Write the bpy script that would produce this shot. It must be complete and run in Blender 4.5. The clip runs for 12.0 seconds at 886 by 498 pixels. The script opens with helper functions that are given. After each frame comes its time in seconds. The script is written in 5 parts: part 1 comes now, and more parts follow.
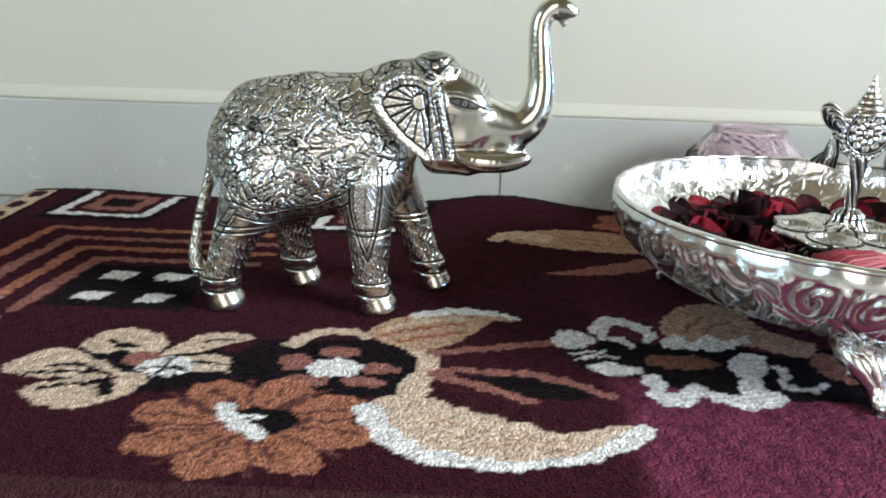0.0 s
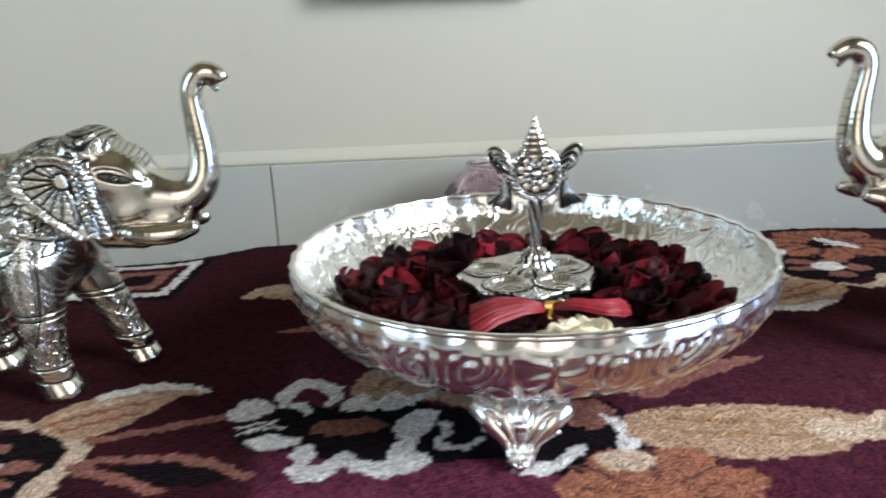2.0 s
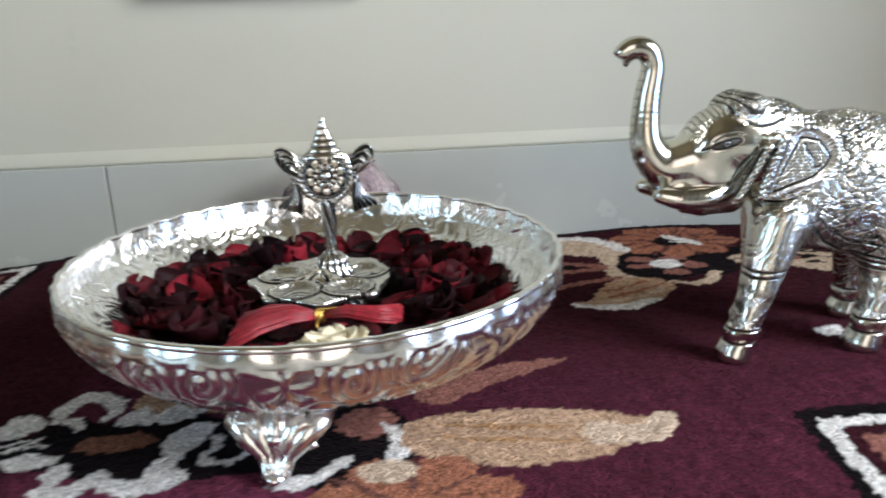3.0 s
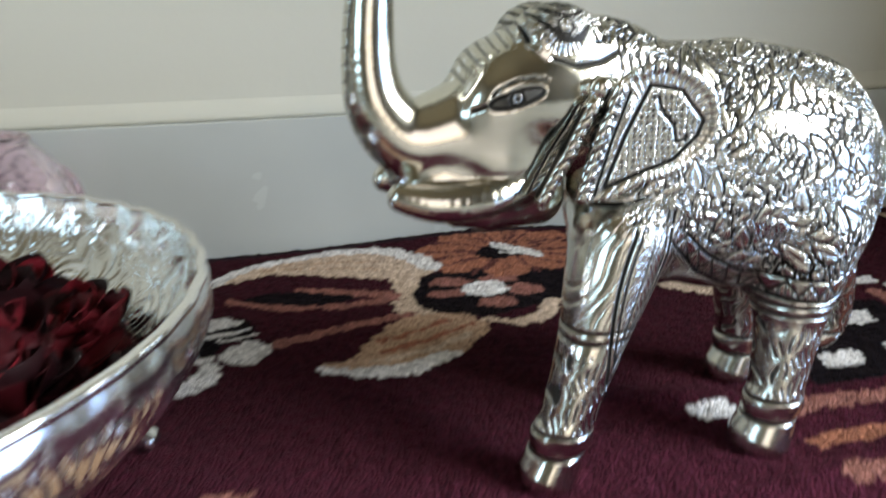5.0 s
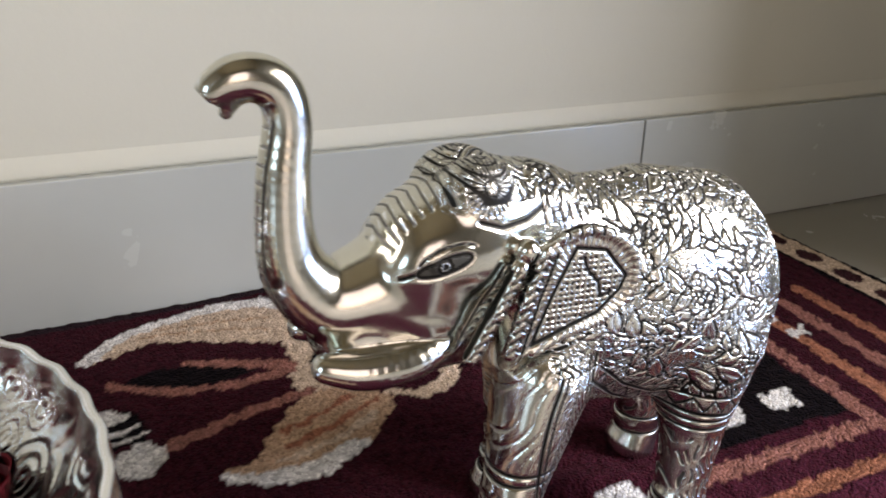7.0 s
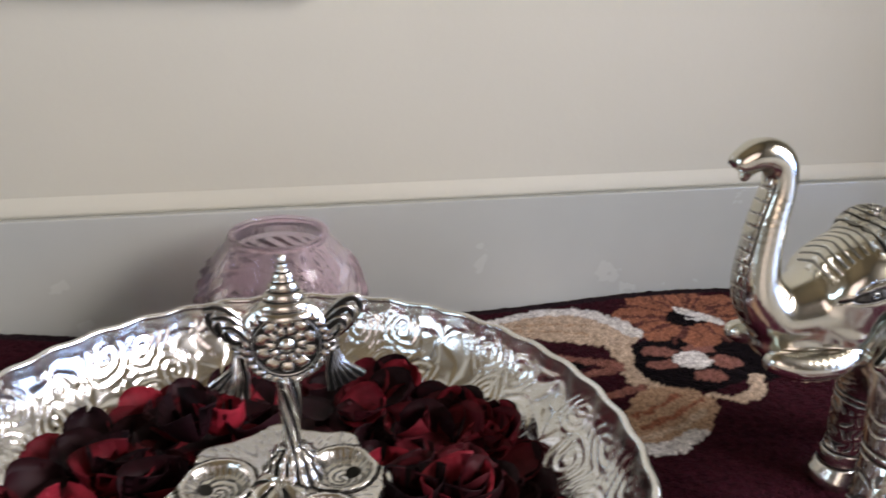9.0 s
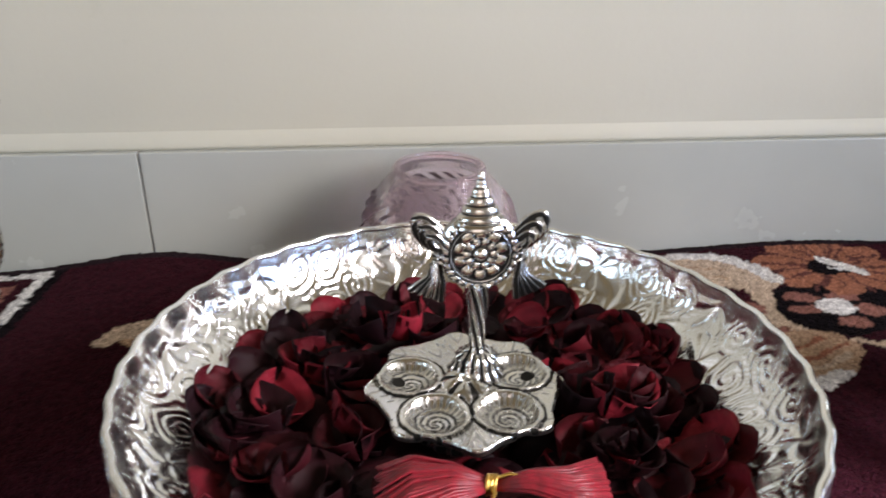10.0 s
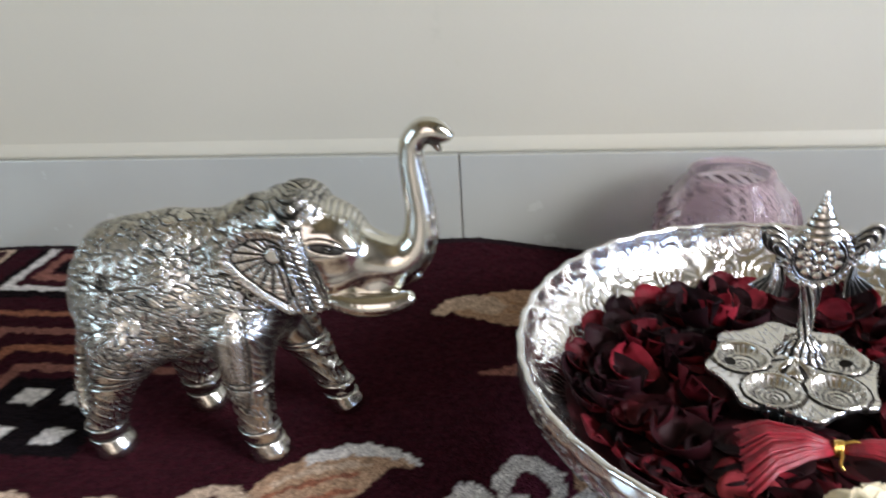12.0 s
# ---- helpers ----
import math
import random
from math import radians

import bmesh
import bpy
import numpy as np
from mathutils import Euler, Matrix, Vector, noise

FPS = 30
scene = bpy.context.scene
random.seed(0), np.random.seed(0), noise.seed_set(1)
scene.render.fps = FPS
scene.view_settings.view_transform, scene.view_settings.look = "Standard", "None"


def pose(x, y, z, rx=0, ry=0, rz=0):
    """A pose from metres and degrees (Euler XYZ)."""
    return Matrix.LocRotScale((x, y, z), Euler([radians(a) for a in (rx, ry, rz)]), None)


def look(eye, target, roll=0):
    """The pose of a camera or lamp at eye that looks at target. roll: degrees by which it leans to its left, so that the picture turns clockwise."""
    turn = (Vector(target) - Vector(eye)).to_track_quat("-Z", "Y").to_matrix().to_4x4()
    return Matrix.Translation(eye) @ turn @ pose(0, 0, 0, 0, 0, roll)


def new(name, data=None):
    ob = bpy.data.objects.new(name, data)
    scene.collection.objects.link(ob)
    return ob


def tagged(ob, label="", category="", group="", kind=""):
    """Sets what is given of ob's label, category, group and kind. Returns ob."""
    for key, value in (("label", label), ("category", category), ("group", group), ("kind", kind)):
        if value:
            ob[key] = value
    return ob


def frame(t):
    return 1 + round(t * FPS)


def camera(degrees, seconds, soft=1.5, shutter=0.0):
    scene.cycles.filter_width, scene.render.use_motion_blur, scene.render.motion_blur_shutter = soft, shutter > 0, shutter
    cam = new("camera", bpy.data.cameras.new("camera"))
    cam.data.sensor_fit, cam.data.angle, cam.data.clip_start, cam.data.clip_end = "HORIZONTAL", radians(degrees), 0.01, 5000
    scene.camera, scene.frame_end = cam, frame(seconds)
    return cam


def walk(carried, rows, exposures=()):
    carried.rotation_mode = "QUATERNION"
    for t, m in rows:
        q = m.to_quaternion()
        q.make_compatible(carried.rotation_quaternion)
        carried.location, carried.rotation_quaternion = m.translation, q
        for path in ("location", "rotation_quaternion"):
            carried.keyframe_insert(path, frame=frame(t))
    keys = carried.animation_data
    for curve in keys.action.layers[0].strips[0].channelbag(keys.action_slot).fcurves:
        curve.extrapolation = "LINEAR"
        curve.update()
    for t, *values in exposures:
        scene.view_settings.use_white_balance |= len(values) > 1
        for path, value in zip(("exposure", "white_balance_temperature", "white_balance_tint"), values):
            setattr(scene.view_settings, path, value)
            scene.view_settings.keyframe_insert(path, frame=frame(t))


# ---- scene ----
cam = camera(60.3, 12.0, soft=1.8, shutter=0.4)
PATH = [
    (0, (0.03, 0.121, 0.206), (-0.024, 2.021, -0.416), 1.8),
    (0.5, (0.063, 0.123, 0.214), (0.008, 2.023, -0.411), -0.2),
    (1, (0.108, 0.136, 0.214), (0.063, 2.044, -0.387), -0.7),
    (1.5, (0.154, 0.14, 0.224), (0.164, 2.055, -0.353), -1.8),
    (2, (0.217, 0.142, 0.23), (0.26, 2.056, -0.349), -2.3),
    (2.5, (0.277, 0.151, 0.235), (0.373, 2.055, -0.368), -3.3),
    (3, (0.32, 0.15, 0.228), (0.49, 2.052, -0.368), -1.9),
    (3.2, (0.337, 0.151, 0.226), (0.558, 2.05, -0.363), -0.8),
    (4.8, (0.448, 0.324, 0.166), (0.799, 2.193, -0.451), -1.0),
    (5, (0.462, 0.361, 0.177), (0.863, 2.213, -0.462), -1.0),
    (5.5, (0.494, 0.398, 0.218), (1.0, 2.209, -0.464), -1.7),
    (6, (0.498, 0.385, 0.227), (1.076, 2.152, -0.511), -0.8),
    (6.5, (0.483, 0.4, 0.237), (1.142, 2.111, -0.561), 0.0),
    (6.7, (0.472, 0.403, 0.241), (1.172, 2.094, -0.565), 0.2),
    (8.3, (0.348, 0.37, 0.263), (1.124, 2.065, -0.462), 1.0),
    (8.5, (0.334, 0.362, 0.278), (0.958, 2.103, -0.472), 0.9),
    (9, (0.289, 0.353, 0.28), (0.711, 2.162, -0.461), 1.4),
    (9.5, (0.268, 0.343, 0.27), (0.529, 2.167, -0.507), 0.9),
    (10, (0.245, 0.324, 0.275), (0.414, 2.131, -0.566), 0.4),
    (10.5, (0.23, 0.311, 0.275), (0.303, 2.137, -0.538), -1.2),
    (11, (0.22, 0.305, 0.278), (0.276, 2.071, -0.66), -1.2),
    (11.5, (0.185, 0.29, 0.287), (0.052, 2.046, -0.66), -3.4),
    (12, (0.151, 0.246, 0.326), (-0.137, 2.017, -0.557), -3.9),
]
EXPOSURES = [(0.0, 0.30, 7400, 17), (1.5, 0.06, 7450, 20), (3.2, -0.16, 7550, 20), (5.0, -0.20, 7600, 18), (6.0, -0.10, 8050, 29), (6.5, -0.08, 8100, 27), (8.5, -0.34, 8200, 31), (9.5, -0.08, 8050, 30), (10.5, -0.04, 7900, 27), (12.0, 0.06, 7600, 26)]
walk(cam, [(t, look(eye, target, roll)) for t, eye, target, roll in PATH], EXPOSURES)

# ---- world and light ----
world = bpy.data.worlds.new("world")
scene.world = world
world.use_nodes = True
wn = world.node_tree.nodes
sky = wn.new("ShaderNodeTexSky")
sky.sky_type = "NISHITA"
sky.sun_disc = False
sky.sun_elevation, sky.sun_rotation = radians(40), radians(120)
wn["Background"].inputs["Strength"].default_value = 0.12
world.node_tree.links.new(sky.outputs["Color"], wn["Background"].inputs["Color"])


def window_light(name, place, target, wide, high, power, color):
    data = bpy.data.lights.new(name, "AREA")
    data.shape, data.size, data.size_y, data.energy, data.color = "RECTANGLE", wide, high, power, color
    ob = new(name, data)
    ob.matrix_world = look(place, target)
    return ob


# the room: back wall at y = 0.909, daylight through openings in the east, west and south walls
X0, X1, Y0, Y1, ZF, ZC = -1.6, 1.40, -2.2, 0.909, -0.008, 2.7
WIN_R = (-0.60, 0.35, 0.04, 1.26)
REVEAL = 0.30
WIN_L = (-1.2, -0.2, 0.25, 1.35)
WIN_F = (-0.55, 0.75, 0.05, 2.05)
EAST_Y, EAST_X, SPLIT = sum(WIN_R[:2]) / 2, X1 + REVEAL - 0.03, 0.60
window_light("daylight_right", (EAST_X, EAST_Y, (SPLIT + WIN_R[3]) / 2), (0.3, EAST_Y, (SPLIT + WIN_R[3]) / 2), 0.93, WIN_R[3] - SPLIT - 0.02, 90, (0.70, 0.87, 1.0))
window_light("daylight_right_low", (EAST_X, EAST_Y, (SPLIT + WIN_R[2]) / 2), (0.3, EAST_Y, (SPLIT + WIN_R[2]) / 2), 0.93, SPLIT - WIN_R[2] - 0.01, 22, (0.20, 0.47, 1.0))
window_light("daylight_left", (X0 - 0.16, sum(WIN_L[:2]) / 2, sum(WIN_L[2:]) / 2), (0.3, sum(WIN_L[:2]) / 2, sum(WIN_L[2:]) / 2), 0.98, 1.08, 26, (0.42, 0.74, 1.0))
window_light("daylight_front", (sum(WIN_F[:2]) / 2, Y0 - 0.16, sum(WIN_F[2:]) / 2), (sum(WIN_F[:2]) / 2, 0.9, sum(WIN_F[2:]) / 2), 1.28, 1.98, 13.5, (1.0, 0.96, 0.90))

# ---- materials ----
class Nodes:
    """A node material: Principled with short ways to add nodes and links."""

    def __init__(self, name, color=(0.8, 0.8, 0.8), rough=0.5, metal=0.0):
        self.mat = bpy.data.materials.new(name)
        self.mat.use_nodes = True
        self.tree = self.mat.node_tree
        self.bsdf = self.tree.nodes["Principled BSDF"]
        self.bsdf.inputs["Base Color"].default_value = (*color, 1)
        self.bsdf.inputs["Roughness"].default_value = rough
        self.bsdf.inputs["Metallic"].default_value = metal

    def add(self, kind, **values):
        node = self.tree.nodes.new(kind)
        for key, value in values.items():
            if key in node.inputs:
                node.inputs[key].default_value = value
        return node

    def link(self, a, b):
        self.tree.links.new(a, b)

    def coords(self):
        return self.add("ShaderNodeTexCoord").outputs["Object"]

    def noise(self, scale, detail=3.0, vector=None, rough=0.55):
        n = self.add("ShaderNodeTexNoise")
        n.inputs["Scale"].default_value, n.inputs["Detail"].default_value, n.inputs["Roughness"].default_value = scale, detail, rough
        self.link(vector if vector is not None else self.coords(), n.inputs["Vector"])
        return n

    def ramp(self, value, stops):
        r = self.add("ShaderNodeValToRGB")
        els = r.color_ramp.elements
        els[0].position, els[0].color = stops[0][0], (*stops[0][1], 1)
        els[1].position, els[1].color = stops[-1][0], (*stops[-1][1], 1)
        for at, color in stops[1:-1]:
            els.new(at).color = (*color, 1)
        self.link(value, r.inputs["Fac"])
        return r.outputs["Color"]

    def math(self, op, a, b=0.0, c=None):
        m = self.add("ShaderNodeMath")
        m.operation = op
        for i, v in enumerate((a, b) if c is None else (a, b, c)):
            if isinstance(v, (int, float)):
                m.inputs[i].default_value = v
            else:
                self.link(v, m.inputs[i])
        return m.outputs[0]

    def mix(self, fac, a, b, mode="MIX"):
        m = self.add("ShaderNodeMix")
        m.data_type, m.blend_type = "RGBA", mode
        for sock, v in ((m.inputs[0], fac), (m.inputs[6], a), (m.inputs[7], b)):
            if isinstance(v, tuple):
                sock.default_value = (*v, 1)
            elif isinstance(v, (int, float)):
                sock.default_value = v
            else:
                self.link(v, sock)
        return m.outputs[2]

    def attr(self, name):
        a = self.add("ShaderNodeAttribute")
        a.attribute_name = name
        return a

    def color(self, sock):
        self.link(sock, self.bsdf.inputs["Base Color"])

    def rough(self, sock):
        self.link(sock, self.bsdf.inputs["Roughness"])

    def bump(self, height, strength=0.3, distance=0.001):
        b = self.add("ShaderNodeBump")
        b.inputs["Strength"].default_value, b.inputs["Distance"].default_value = strength, distance
        self.link(height, b.inputs["Height"])
        self.link(b.outputs["Normal"], self.bsdf.inputs["Normal"])
        return b


def painted_wall():
    m = Nodes("cream_wall_paint", rough=0.6)
    big, fine = m.noise(2.2, 4), m.noise(60, 5)
    c = m.ramp(big.outputs["Fac"], [(0.3, (0.445, 0.422, 0.340)), (0.7, (0.480, 0.456, 0.370))])
    marks = m.ramp(m.noise(9, 8, rough=0.75).outputs["Fac"], [(0.30, (0.80, 0.78, 0.74)), (0.36, (1, 1, 1))])
    m.color(m.mix(0.25, c, marks, "MULTIPLY"))
    m.bump(fine.outputs["Fac"], 0.25, 0.0015)
    return m.mat


def plain_paint(name, color):
    m = Nodes(name, color, 0.7)
    n = m.noise(3, 4)
    m.color(m.ramp(n.outputs["Fac"], [(0.3, tuple(v * 0.92 for v in color)), (0.7, color)]))
    m.bump(m.noise(70, 4).outputs["Fac"], 0.2, 0.001)
    return m.mat


def glazed_tile(name, color, rough):
    m = Nodes(name, color, rough)
    n = m.noise(7, 5)
    m.color(m.ramp(n.outputs["Fac"], [(0.25, tuple(v * 0.93 for v in color)), (0.75, tuple(min(1, v * 1.04) for v in color))]))
    m.rough(m.math("MULTIPLY_ADD", m.noise(25, 4).outputs["Fac"], 0.2, rough - 0.08))
    m.bump(m.noise(40, 3).outputs["Fac"], 0.06, 0.001)
    return m.mat


def rug_pile():
    m = Nodes("tufted_rug_pile", rough=0.95)
    col = m.attr("pile").outputs["Color"]
    tuft = m.add("ShaderNodeTexVoronoi")
    tuft.inputs["Scale"].default_value = 640
    m.link(m.coords(), tuft.inputs["Vector"])
    speck = m.ramp(tuft.outputs["Color"], [(0.1, (0.62, 0.60, 0.60)), (0.9, (1.30, 1.28, 1.28))])
    m.color(m.mix(1.0, col, speck, "MULTIPLY"))
    m.bsdf.inputs["Sheen Weight"].default_value = 0.02
    m.bsdf.inputs["Sheen Roughness"].default_value = 0.4
    m.bsdf.inputs["Sheen Tint"].default_value = (0.9, 0.55, 0.65, 1)
    m.bsdf.inputs["Specular IOR Level"].default_value = 0.02
    h = m.math("ADD", m.noise(420, 3).outputs["Fac"], m.math("MULTIPLY", tuft.outputs["Distance"], -1.2))
    m.bump(h, 0.85, 0.0013)
    return m.mat


def engraved_silver(name, ornament=True, tint=(0.87, 0.865, 0.835), rough=0.14, size=1.0, cut=(0.25, 0.85)):
    """Polished white metal. Grooves hold dark patina: 'line' marks cut lines, 'carve' where leaf ornament covers the surface."""
    m = Nodes(name, tint, rough, 1.0)
    pos = m.coords()
    line = m.attr("line").outputs["Fac"]
    soft = m.noise(28, 4)
    if ornament:
        carve = m.attr("carve").outputs["Fac"]
        warp = m.noise(110 / size, 1.5)
        shift = m.add("ShaderNodeVectorMath")
        shift.operation = "MULTIPLY_ADD"
        shift.inputs[1].default_value = (0.012 * size,) * 3
        m.link(warp.outputs["Color"], shift.inputs[0])
        m.link(pos, shift.inputs[2])
        leaf = m.add("ShaderNodeTexVoronoi")
        leaf.feature = "DISTANCE_TO_EDGE"
        leaf.inputs["Scale"].default_value = 260 / size
        m.link(shift.outputs[0], leaf.inputs["Vector"])
        vine = m.math("ABSOLUTE", m.math("SINE", m.math("MULTIPLY", m.noise(150 / size, 1.0).outputs["Fac"], 24.0)))
        edge = m.ramp(leaf.outputs["Distance"], [(0.015, (0, 0, 0)), (0.085, (1, 1, 1))])
        vein = m.ramp(vine, [(0.05, (0.1, 0.1, 0.1)), (0.32, (1, 1, 1))])
        height = m.math("MULTIPLY", edge, vein)
        deep = m.math("MULTIPLY", m.math("SUBTRACT", 1.0, height), m.math("MULTIPLY", carve, 0.95))
        groove = m.math("MAXIMUM", deep, line)
    else:
        groove = line
    dark = m.ramp(groove, [(cut[0], (0, 0, 0)), (cut[1], (1, 1, 1))])
    haze = m.ramp(soft.outputs["Fac"], [(0.3, tuple(v * 0.86 for v in tint)), (0.65, tint)])
    m.color(m.mix(m.math("MULTIPLY", dark, 0.985), haze, (0.016, 0.014, 0.012)))
    base = rough
    if ornament:
        base = m.math("MULTIPLY_ADD", m.attr("satin").outputs["Fac"], 0.07, rough)
    m.rough(m.math("ADD", base, m.math("ADD", m.math("MULTIPLY_ADD", soft.outputs["Fac"], 0.12, -0.05), m.math("MULTIPLY", dark, 0.35))))
    hammered = m.math("MULTIPLY", m.noise(160, 2).outputs["Fac"], 0.25)
    m.bump(m.math("SUBTRACT", hammered, groove), 0.5, 0.0008)
    return m.mat


def petal_red():
    m = Nodes("rose_petal_red", rough=0.6)
    m.bsdf.inputs["Specular IOR Level"].default_value = 0.15
    info = m.add("ShaderNodeObjectInfo")
    base = m.ramp(info.outputs["Random"], [(0.0, (0.010, 0.0015, 0.003)), (0.50, (0.022, 0.002, 0.004)), (0.78, (0.105, 0.007, 0.012)), (0.92, (0.26, 0.015, 0.026)), (1.0, (0.40, 0.050, 0.060))])
    vein = m.ramp(m.noise(130, 4).outputs["Fac"], [(0.3, (0.6, 0.55, 0.55)), (0.7, (1.1, 1.05, 1.05))])
    m.color(m.mix(1.0, base, vein, "MULTIPLY"))
    m.bsdf.inputs["Subsurface Weight"].default_value = 0.0
    m.bump(m.noise(220, 3).outputs["Fac"], 0.25, 0.0008)
    return m.mat


def tinted(name, color, rough, scale=200, spread=0.25, sheen=0.0):
    m = Nodes(name, color, rough)
    m.color(m.ramp(m.noise(scale, 4).outputs["Fac"], [(0.25, tuple(v * (1 - spread) for v in color)), (0.75, tuple(min(1, v * (1 + spread)) for v in color))]))
    m.bump(m.noise(scale * 2, 3).outputs["Fac"], 0.25, 0.0006)
    m.bsdf.inputs["Sheen Weight"].default_value = sheen
    return m.mat


def pink_glass():
    m = Nodes("pink_glass", (0.98, 0.80, 0.86), 0.05)
    m.bsdf.inputs["Transmission Weight"].default_value = 0.94
    m.bsdf.inputs["IOR"].default_value = 1.25
    m.color(m.ramp(m.noise(20, 2).outputs["Fac"], [(0.3, (1.0, 0.82, 0.88)), (0.7, (1.0, 0.92, 0.95))]))
    return m.mat


WALL = painted_wall()
# unseen walls and ceiling: darkened to cut bounce, warmed to tint the silver
OTHER_WALL = plain_paint("room_wall_dimmed", (0.23, 0.195, 0.135))
CEILING = plain_paint("ceiling_dimmed_gold", (0.30, 0.225, 0.125))
SKIRTING = glazed_tile("grey_glazed_tile", (0.375, 0.382, 0.343), 0.22)
GROUT = plain_paint("dark_joint", (0.31, 0.30, 0.28))
FLOOR = glazed_tile("cream_floor_tile", (0.31, 0.29, 0.25), 0.22)
RUG = rug_pile()
SILVER_BODY = engraved_silver("engraved_silver", tint=(0.70, 0.685, 0.615), rough=0.15, cut=(0.24, 0.66))
SILVER_BOWL = engraved_silver("embossed_silver", ornament=False, tint=(0.90, 0.895, 0.87), rough=0.21, cut=(0.35, 0.95))
SILVER_LAMP = engraved_silver("oxidised_silver", ornament=False, tint=(0.72, 0.70, 0.65), rough=0.20, cut=(0.06, 0.34))
PETAL = petal_red()
BED = tinted("crushed_petals", (0.05, 0.004, 0.008), 0.6, 150, 0.6)
TASSEL = tinted("red_silk_thread", (0.25, 0.007, 0.016), 0.45, 300, 0.5, 0.02)
GOLD = Nodes("gold_thread", (0.75, 0.45, 0.12), 0.3, 1.0).mat
IVORY = tinted("ivory_petal", (0.80, 0.70, 0.50), 0.5, 90, 0.10)
GLASS = pink_glass()
PLASTIC = plain_paint("white_plastic", (0.80, 0.80, 0.78))


# ---- building helpers ----
def mesh_object(name, verts, faces, material, smooth=True, parent=None):
    me = bpy.data.meshes.new(name)
    me.from_pydata([tuple(v) for v in verts], [], [tuple(f) for f in faces])
    me.materials.append(material)
    me.polygons.foreach_set("use_smooth", [smooth] * len(me.polygons))
    me.update()
    ob = new(name, me)
    ob.parent = parent
    return ob


def part(name, bm, material, parent=None, label="", smooth=False):
    me = bpy.data.meshes.new(name)
    bmesh.ops.recalc_face_normals(bm, faces=bm.faces)
    bm.to_mesh(me)
    bm.free()
    me.materials.append(material)
    me.polygons.foreach_set("use_smooth", [smooth] * len(me.polygons))
    ob = new(name, me)
    ob.parent = parent
    if label:
        tagged(ob, label)
    return ob


def box(bm, x0, x1, y0, y1, z0, z1, bevel=0.0):
    made = bmesh.ops.create_cube(bm, size=1, matrix=Matrix.Translation(((x0 + x1) / 2, (y0 + y1) / 2, (z0 + z1) / 2)) @ Matrix.Diagonal((x1 - x0, y1 - y0, z1 - z0, 1)))
    if bevel:
        edges = {e for v in made["verts"] for e in v.link_edges}
        bmesh.ops.bevel(bm, geom=list(edges), offset=bevel, segments=2, affect="EDGES", profile=0.6)
    return made


def box_object(name, dims, material, parent=None, bevel=0.0):
    bm = bmesh.new()
    box(bm, *dims, bevel)
    return part(name, bm, material, parent)


def lathe_grid(profile, segments, shape=None):
    """Verts and faces of a closed ring surface: profile is a closed or open row of (r, z); shape(a, i, r, z) may move a point."""
    verts, faces, n = [], [], len(profile)
    for j in range(segments):
        a = 2 * math.pi * j / segments
        for i, (r, z) in enumerate(profile):
            if shape:
                r, z = shape(a, i, r, z)
            verts.append((r * math.cos(a), r * math.sin(a), z))
    for j in range(segments):
        k = (j + 1) % segments
        for i in range(n - 1):
            faces.append((j * n + i, k * n + i, k * n + i + 1, j * n + i + 1))
    return verts, faces


def set_float(ob, name, values):
    at = ob.data.attributes.new(name, "FLOAT", "POINT")
    at.data.foreach_set("value", np.asarray(values, dtype=np.float32))


def tube(bm, points, radii, sides=8):
    """A round bar along points, with capped ends."""
    rings = []
    pts = [Vector(p) for p in points]
    for i, p in enumerate(pts):
        d = (pts[min(i + 1, len(pts) - 1)] - pts[max(i - 1, 0)]).normalized()
        u = d.cross(Vector((0.31, 0.17, 0.93)))
        u = (u if u.length > 1e-4 else d.cross(Vector((1, 0, 0)))).normalized()
        w = d.cross(u)
        rings.append([bm.verts.new(p + (u * math.cos(2 * math.pi * k / sides) + w * math.sin(2 * math.pi * k / sides)) * radii[i]) for k in range(sides)])
    for a, b in zip(rings, rings[1:]):
        for k in range(sides):
            bm.faces.new((a[k], a[(k + 1) % sides], b[(k + 1) % sides], b[k]))
    bm.faces.new(rings[0][::-1])
    bm.faces.new(rings[-1])


# ---- the room ----
T = 0.2


def wall_with_window(name, axis, at, lo, hi, win, outward, thick=T):
    """A wall of thickness T in the plane axis = at, from lo to hi, with an opening (a0, a1, z0, z1)."""
    bm = bmesh.new()
    a0, a1, z0, z1 = win
    p, q = sorted((at, at + outward * thick))
    for b0, b1, c0, c1 in ((lo, a0, ZF, ZC), (a1, hi, ZF, ZC), (a0, a1, ZF, z0), (a0, a1, z1, ZC)):
        box(bm, *((p, q, b0, b1) if axis == "x" else (b0, b1, p, q)), c0, c1)
    return tagged(part(name, bm, OTHER_WALL), "unseen room wall with a window opening, darkened to limit bounced light", "wall", kind="structure")


tagged(box_object("wall_north", (X0 - T, X1 + T, Y1, Y1 + T, ZF, ZC), WALL), "cream painted plaster wall with faint scuffs", "wall", kind="structure")
wall_with_window("wall_east", "x", X1, Y0, Y1, WIN_R, 1, REVEAL)
wall_with_window("wall_west", "x", X0, Y0, Y1, WIN_L, -1)
wall_with_window("wall_south", "y", Y0, X0 - T, X1 + T, WIN_F, -1)
# unseen column, added to keep window light off the back wall's right end
tagged(box_object("light_blocker", (1.18, X1 + 0.01, 0.43, Y1 + 0.01, ZF - 0.01, ZC + 0.01), OTHER_WALL), "added unseen column that shades the right of the back wall", "wall", kind="structure")
tagged(box_object("floor", (X0 - T, X1 + T, Y0 - T, Y1 + T, ZF - 0.1, ZF), FLOOR), "cream glazed floor tiles", "floor", kind="structure")
